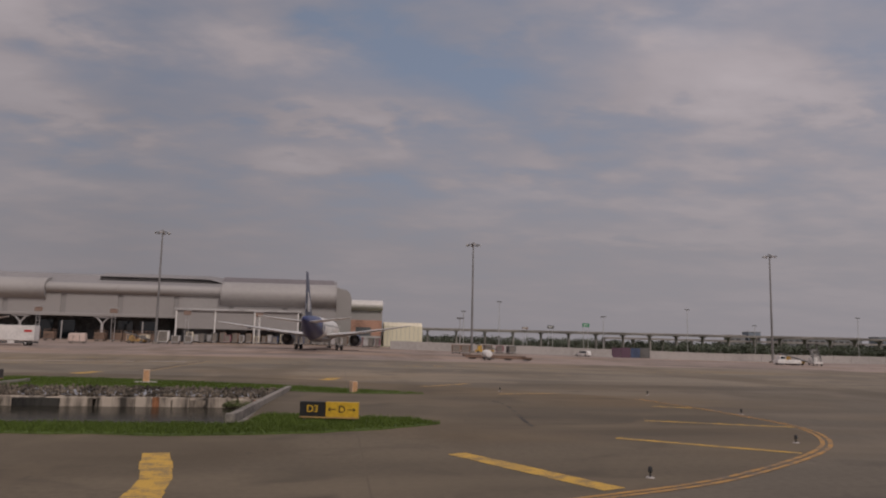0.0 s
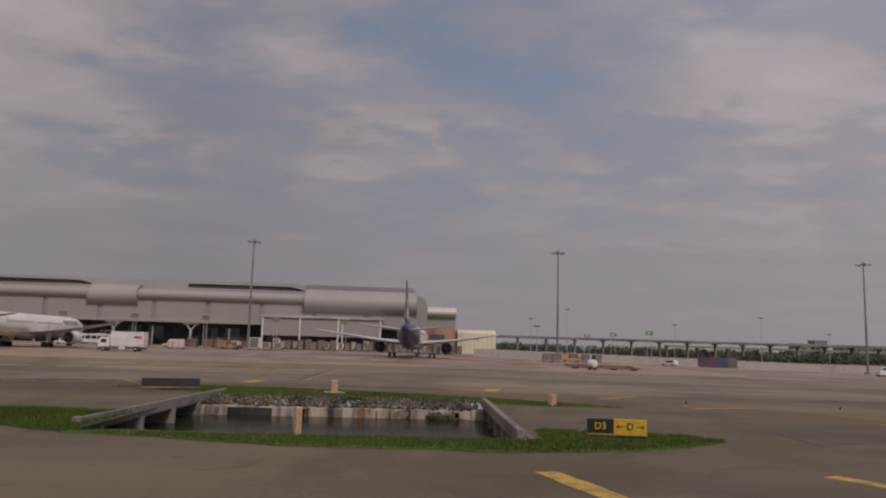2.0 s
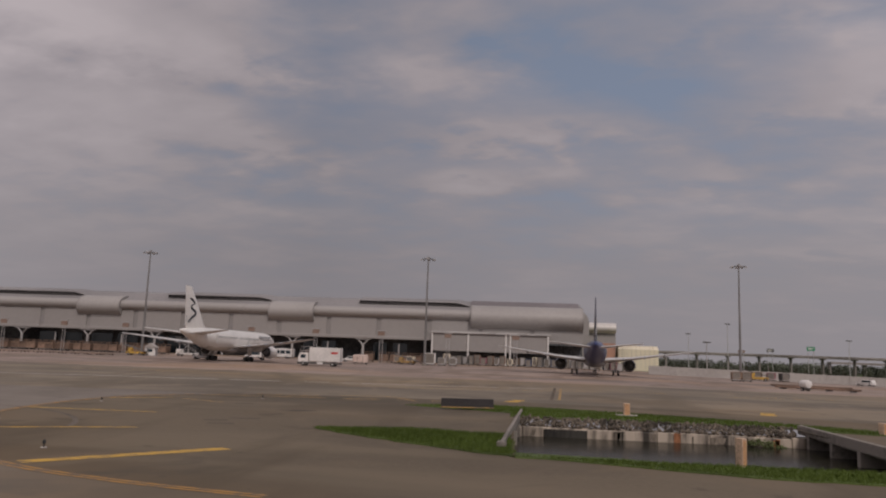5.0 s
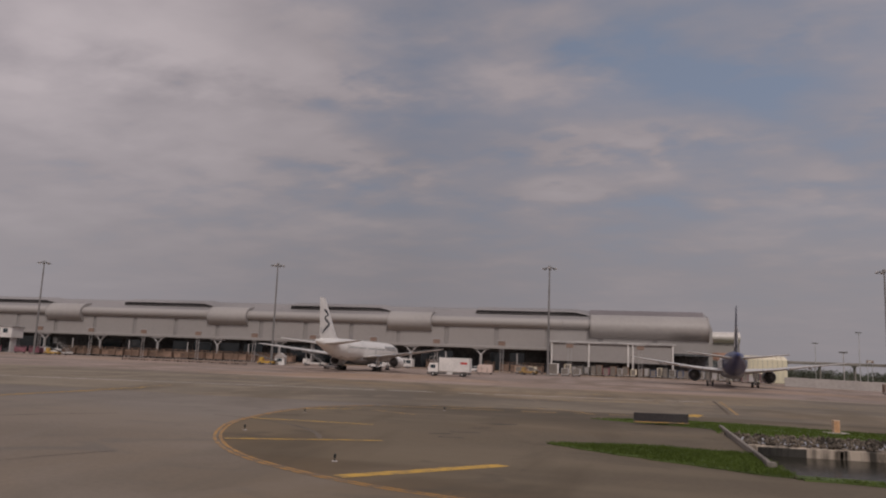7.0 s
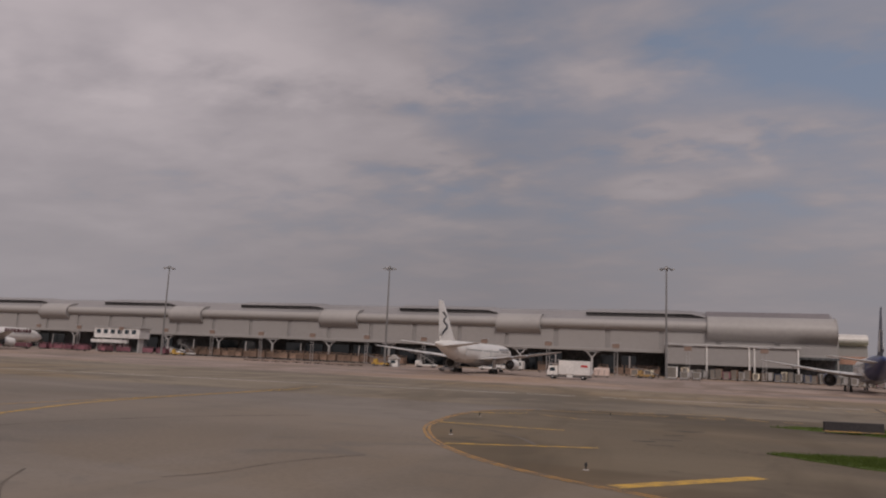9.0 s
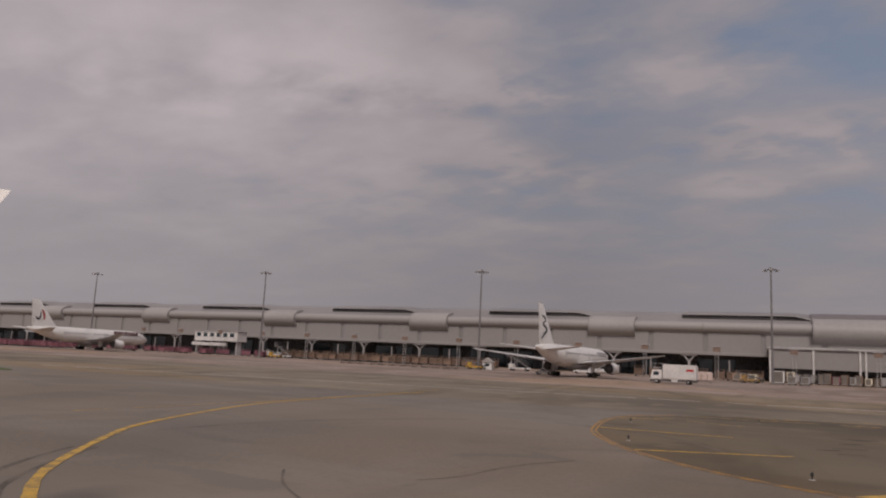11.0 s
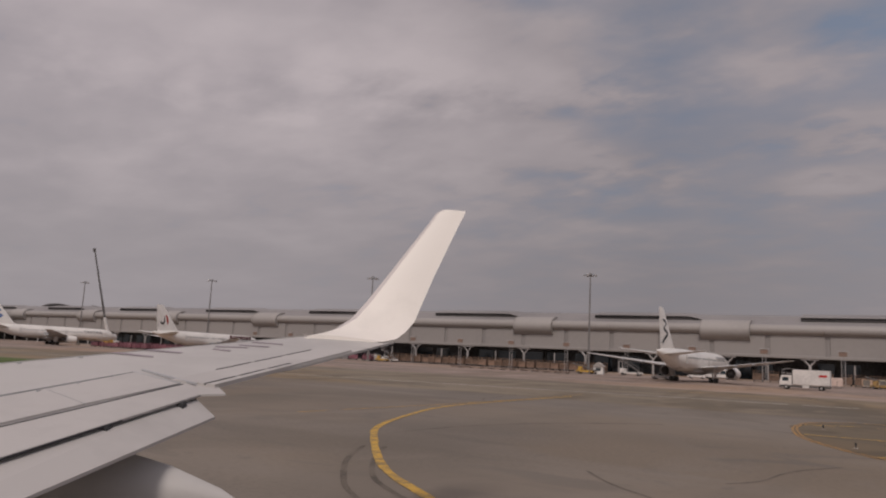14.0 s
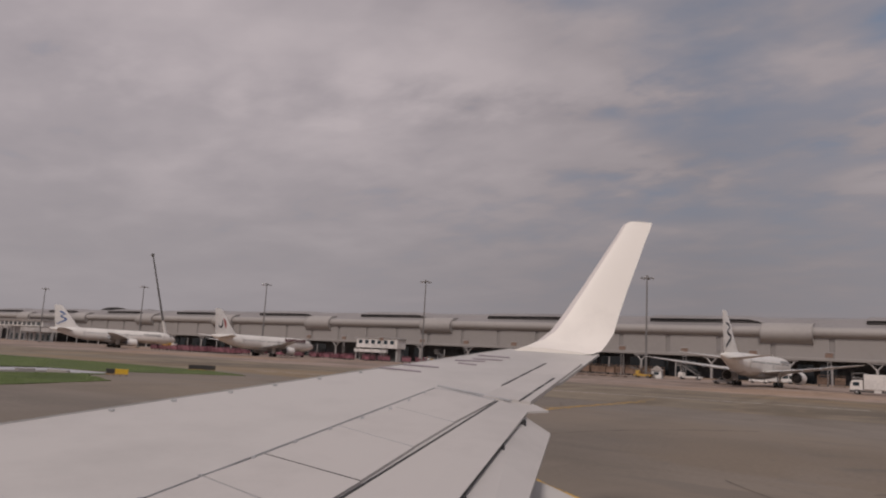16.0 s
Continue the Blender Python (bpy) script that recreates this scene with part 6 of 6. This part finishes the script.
def woods(name, x0, x1, y0, y1, h, n, seed, label):
    """A belt of far trees: trunks under crowns of many leaf clumps."""
    rnd = random.Random(seed)
    verts, faces = [], []
    tv, tf = [], []
    for i in range(n):
        cx, cy, hh = rnd.uniform(x0, x1), rnd.uniform(y0, y1), h * rnd.uniform(0.55, 1.15)
        gz = ground_z(cx, cy)
        k = len(tv)
        for a in range(5):
            tv += [(cx + 0.2 * math.cos(a * 1.257), cy + 0.2 * math.sin(a * 1.257), gz), (cx + 0.1 * math.cos(a * 1.257), cy + 0.1 * math.sin(a * 1.257), gz + hh * 0.7)]
        tf += [(k + 2 * a, k + (2 * a + 2) % 10, k + (2 * a + 3) % 10, k + 2 * a + 1) for a in range(5)]
        for j in range(90):
            a, b, r = rnd.uniform(0, math.tau), math.asin(rnd.uniform(-1, 1)), rnd.uniform(0.3, 1) ** 0.6
            c = Vector((cx + hh * 0.5 * r * math.cos(a) * math.cos(b), cy + hh * 0.5 * r * math.sin(a) * math.cos(b), gz + hh * (0.55 + 0.42 * r * math.sin(b))))
            s = rnd.uniform(0.25, 0.6)
            u = Vector((rnd.uniform(-1, 1), rnd.uniform(-1, 1), rnd.uniform(-1, 1))).normalized() * s
            v = Vector((rnd.uniform(-1, 1), rnd.uniform(-1, 1), rnd.uniform(-1, 1))).normalized() * s
            q = len(verts)
            verts += [c - u - v, c + u - v, c + u + v, c - u + v]
            faces.append((q, q + 1, q + 2, q + 3))
    me = bpy.data.meshes.new(name)
    me.from_pydata(verts, [], faces)
    me.materials.append(LEAF)
    ob = tagged(new(name, me), label, "trees", kind="stuff")
    tm = bpy.data.meshes.new("trunks")
    tm.from_pydata(tv, [], tf)
    tm.materials.append(TRUNK)
    o = new("trunks", tm)
    o.parent, o["kind"] = ob, "stuff"


woods("roadside_trees", 20, 800, 585, 680, 10.6, 900, 5, "belt of dull green trees and scrub behind the viaduct")
woods("verge_trees", 240, 800, 500, 548, 8.2, 420, 9, "taller dull green trees in front of the viaduct")
woods("far_woods", -100, 1200, 880, 1000, 13, 260, 6, "distant dark green woodland on the horizon")


# ---- the camera airliner's own wing, as it stands near the end of the taxi ----
WINGPAINT = material("wing_grey_white", (0.505, 0.482, 0.462), 0.42, 0.0, 0.04, 0.4, stain_scale=0.5)
PANELPAINT = material("spoiler_panel_paint", (0.50, 0.472, 0.452), 0.45, 0.0, 0.04, 0.5, stain_scale=0.6)
WINGLETWHITE = material("winglet_white", (0.84, 0.79, 0.73), 0.5, 0.0, 0.03, 0.4)
WINGLETEDGE = material("winglet_edge_paint", (0.60, 0.55, 0.535), 0.65, 0.0, 0.04, 0.5)
SEAL = material("dark_seal", (0.03, 0.03, 0.032), 0.7, vary=0.15)
MARK = material("registration_paint", (0.30, 0.25, 0.28), 0.5, vary=0.08)
EYE_Z, DIHEDRAL = 3.5, 0.129


def deck(L, drop=0.0):
    """Height of the wing's upper face over the ground, L metres outboard."""
    return EYE_Z - 1.55 + DIHEDRAL * L - drop


def plank(bm, corners, drop, thick):
    """A panel: corners of (outboard, aft) that lies on the wing's upper face; a third number sinks a corner."""
    top = [bm.verts.new((c[1], c[0], deck(c[0], drop + (c[2] if len(c) > 2 else 0)))) for c in corners]
    low = [bm.verts.new((v.co.x, v.co.y, v.co.z - thick)) for v in top]
    n = len(top)
    bm.faces.new(top)
    bm.faces.new(low[::-1])
    for i in range(n):
        bm.faces.new((top[i], low[i], low[(i + 1) % n], top[(i + 1) % n]))
    bmesh.ops.recalc_face_normals(bm, faces=bm.faces[:])
    return bm


def own_wing():
    """Axes: x aft, y outboard, z up."""
    t = thing("airliner_wing", -50.421, -14.758, 0.0, 33.2, "white-grey airliner wing with raised winglet and extended flaps", "aircraft wing")

    def le(L):
        return -4.52 + 0.604 * (L - 7.98)

    def te(L):
        return -2.14 + 0.313 * (L - 4.77)

    bm = bmesh.new()
    rings = []
    for L in (1.0, 3.0, 5.0, 7.0, 9.0, 11.0, 13.0, 14.9):
        a, b = le(L), te(L) if L < 9.05 else -0.43 + 0.32 * (L - 8.86)
        c, th = b - a, 0.10 * (b - a)
        up = [(a, -0.30 * th), (a + 0.012 * c, 0.02 * th - 0.02), (a + 0.06 * c, -0.008), (a + 0.3 * c, 0.0), (a + 0.6 * c, -0.006), (b, -0.02)]
        lo = [(b, -0.06), (a + 0.6 * c, -0.75 * th), (a + 0.25 * c, -th), (a + 0.04 * c, -0.7 * th)]
        rings.append([(x, L, deck(L) + h) for x, h in up + lo])
    loft(bm, rings)
    smooth(part("wing_box", bm, WINGPAINT, t), 0.5)
    # leading edge: bare strip with small vanes
    bm = bmesh.new()
    loft(bm, [[(le(L) - 0.03, L, deck(L) - 0.10), (le(L) - 0.02, L, deck(L) - 0.02), (le(L) + 0.10, L, deck(L) + 0.004), (le(L) + 0.10, L, deck(L) - 0.12)] for L in (1.0, 8.0, 14.9)])
    part("leading_edge_slat", bm, BARE, t)
    for L in (7.4, 8.02, 8.68, 9.28, 9.97, 10.7):
        bm = boxes((le(L) + 0.24, le(L) + 0.29, L - 0.012, L + 0.012, deck(L) - 0.004, deck(L) + 0.016))
        part("vortex_vane", bm, PLANEGREY, t)
    # spoiler panels, hinge seals and gaps
    H = [(2.0, -4.2), (5.45, -3.02), (6.13, -2.75), (7.27, -2.34), (8.34, -1.90), (9.74, -1.53)]
    E = [(2.0, -3.0), (4.77, -2.14), (5.56, -1.90), (6.64, -1.59), (7.75, -1.25), (9.11, -0.78)]
    for i in range(5):
        (a, b), (c, d) = (H[i], H[i + 1]), (E[i], E[i + 1])
        g = 0.012
        part("spoiler_panel", plank(bmesh.new(), [(a[0] + g, a[1] + g), (b[0] - g, b[1] + g), (d[0] - g, d[1]), (c[0] + g, c[1])], -0.004, 0.03), PANELPAINT, t)
    for i in range(1, 5):
        a, c, g = H[i], E[i], 0.0055
        part("panel_gap", plank(bmesh.new(), [(a[0] - g, a[1]), (a[0] + g, a[1]), (c[0] + g, c[1]), (c[0] - g, c[1])], -0.006, 0.02), SEAL if i in (2,) else PLANEGREY, t)
    for k in range(9):
        L = 4.9 + k * 0.56
        x = np.interp(L, [h[0] for h in H], [h[1] for h in H])
        part("hinge_fastener", boxes((x - 0.03, x + 0.0, L - 0.02, L + 0.02, deck(L) - 0.01, deck(L) + 0.012)), PLANEGREY, t)
    part("spoiler_gap_seal", plank(bmesh.new(), [(1.5, -3.145), (9.15, -0.755), (9.15, -0.735), (1.5, -3.115)], 0.008, 0.03), SEAL, t)
    part("hinge_seal", plank(bmesh.new(), [(2.0, -4.214), (5.45, -3.036), (9.74, -1.548), (9.74, -1.54), (5.45, -3.028), (2.0, -4.205)], -0.005, 0.03), PLANEGREY, t)
    part("end_seal", plank(bmesh.new(), [(9.74, -1.55), (9.13, -0.78), (9.16, -0.77), (9.77, -1.54)], -0.006, 0.03), PLANEGREY, t)
    # flaps: forward and aft elements, lowered
    f = part("fore_flap", plank(bmesh.new(), [(1.5, -3.14), (9.12, -0.77), (9.42, -0.47), (8.86, -0.17, 0.03), (8.75, -0.42, 0.03), (1.5, -2.10, 0.03)], 0.012, 0.022), PANELPAINT, t, "extended forward flap")
    part("flap_gap_seal", plank(bmesh.new(), [(1.5, -2.105), (8.80, -0.428), (8.80, -0.412), (1.5, -2.085)], 0.05, 0.02), SEAL, t)
    a = part("aft_flap", plank(bmesh.new(), [(1.5, -2.20), (8.78, -0.50), (8.52, -0.18, 0.15), (5.76, -0.70, 0.15), (1.5, -1.52, 0.15)], 0.075, 0.03), PANELPAINT, t, "extended aft flap")
    for L, x in ((8.4, -0.56), (7.2, -0.86), (5.62, -1.22)):
        part("flap_hinge", boxes((x - 0.02, x + 0.09, L - 0.07, L + 0.05, deck(L) - 0.17, deck(L) - 0.065), bevel=0.01), SEAL, a, "dark hinge bracket")
    # aileron with its tab
    part("aileron", plank(bmesh.new(), [(9.3, -0.92), (13.0, 0.27), (13.0, 0.86), (9.1, -0.36)], -0.012, 0.05), PANELPAINT, t)
    for p, q in (((10.18, -0.64), (12.81, 0.24)), ((9.12, -0.48), (11.17, 0.18))):
        w = 0.018
        for k in range(3):
            u, v = k / 3 + 0.01, (k + 1) / 3 - 0.03
            m, n = (p[0] + (q[0] - p[0]) * u, p[1] + (q[1] - p[1]) * u), (p[0] + (q[0] - p[0]) * v, p[1] + (q[1] - p[1]) * v)
            part("aileron_gap", plank(bmesh.new(), [(m[0], m[1] - w), (n[0], n[1] - w), (n[0], n[1] + w), (m[0], m[1] + w)], -0.016, 0.02), SEAL, t)
    part("wing_joint", plank(bmesh.new(), [(9.9, -1.5), (9.12, -0.6), (9.14, -0.58), (9.93, -1.48)], -0.014, 0.02), PLANEGREY, t)
    # winglet
    bm = bmesh.new()
    sec = [(14.6, 1.95, -0.20, 1.32, 0.33), (14.95, 2.0, 0.0, 1.54, 0.40), (15.25, 2.08, 0.30, 1.70, 0.54), (15.45, 2.2, 0.60, 1.88, 0.78), (15.62, 2.35, 0.88, 2.01, 1.15), (15.80, 2.5, 1.28, 2.23, 1.75), (16.25, 2.9, 2.06, 2.72, 2.95), (16.37, 3.0, 2.22, 2.84, 3.22), (16.40, 3.0, 2.36, 2.86, 3.31)]
    rings = []
    for i, (L, _, a, b, h) in enumerate(sec):
        c = b - a
        k = min(1.0, i / 4)
        nx = Vector((0, -k, 1 - k)).normalized() if k < 1 else Vector((0, -1, 0.25)).normalized()
        ring = []
        for f, w in ((0, 0), (0.09, 0.04), (0.2, 0.047), (0.4, 0.05), (0.7, 0.03), (1, 0.005)):
            ring.append(Vector((a + f * c, L, EYE_Z + h)) + nx * w * c)
        for f, w in ((0.65, 0.032), (0.3, 0.05), (0.06, 0.035)):
            ring.append(Vector((a + f * c, L, EYE_Z + h)) - nx * w * c)
        rings.append(ring)
    loft(bm, rings)
    bm.faces.ensure_lookup_table()
    for i, fc in enumerate(bm.faces):
        if i < (len(sec) - 1) * 9 and i % 9 == 0 and i >= 18:
            fc.material_index = 1
    smooth(part("winglet", bm, [WINGLETWHITE, WINGLETEDGE], t, "tall white upswept winglet"), 0.9)
    for k in range(3):
        x = 1.30 - k * 0.14
        part("static_wick", tube(bmesh.new(), (x, 14.6 - k * 0.5, deck(14.6 - k * 0.5) - 0.03), (x + 0.16, 14.62 - k * 0.5, deck(14.6 - k * 0.5) - 0.05), 0.008, n=5), SEAL, t)
    # registration painted on the upper face, as plain bars
    for L, x, ln, ang in ((11.25, -2.40, 0.62, 0.34), (11.72, -2.10, 0.56, 0.24), (12.22, -1.25, 0.30, 0.4), (12.55, -1.30, 0.50, -0.1), (12.9, -1.0, 0.50, 0.1), (13.4, -0.9, 0.55, 0.2)):
        dL = -ln * ang
        part("registration_bar", plank(bmesh.new(), [(L, x), (L + 0.085, x), (L + 0.085 + dL, x + ln), (L + dL, x + ln)], -0.012, 0.008), MARK, t)
    # flap track fairing under the flaps
    for L in (7.7, 4.0):
        bm = bmesh.new()
        loft(bm, [[(x, L + r * math.cos(a * math.tau / 12), deck(L) - d + 1.25 * r * math.sin(a * math.tau / 12)) for a in range(12)] for x, r, d in ((-2.6, 0.05, 0.45), (-1.9, 0.24, 0.62), (-0.9, 0.30, 0.76), (-0.35, 0.22, 0.80), (0.15, 0.09, 0.83), (0.34, 0.015, 0.85))])
        smooth(part("flap_track_fairing", bm, WINGPAINT, t))
    # main landing gear that carries the wing
    g = part("main_gear", tube(bmesh.new(), (-3.6, 2.2, 0.55), (-3.8, 2.6, deck(2.6) - 0.25), 0.13, n=10), BARE, t)
    for dy in (-0.32, 0.32):
        smooth(part("wheel", tube(bmesh.new(), (-3.6, 2.2 + dy - 0.17, 0.56), (-3.6, 2.2 + dy + 0.17, 0.56), 0.56, n=18), TYRE, g))


own_wing()
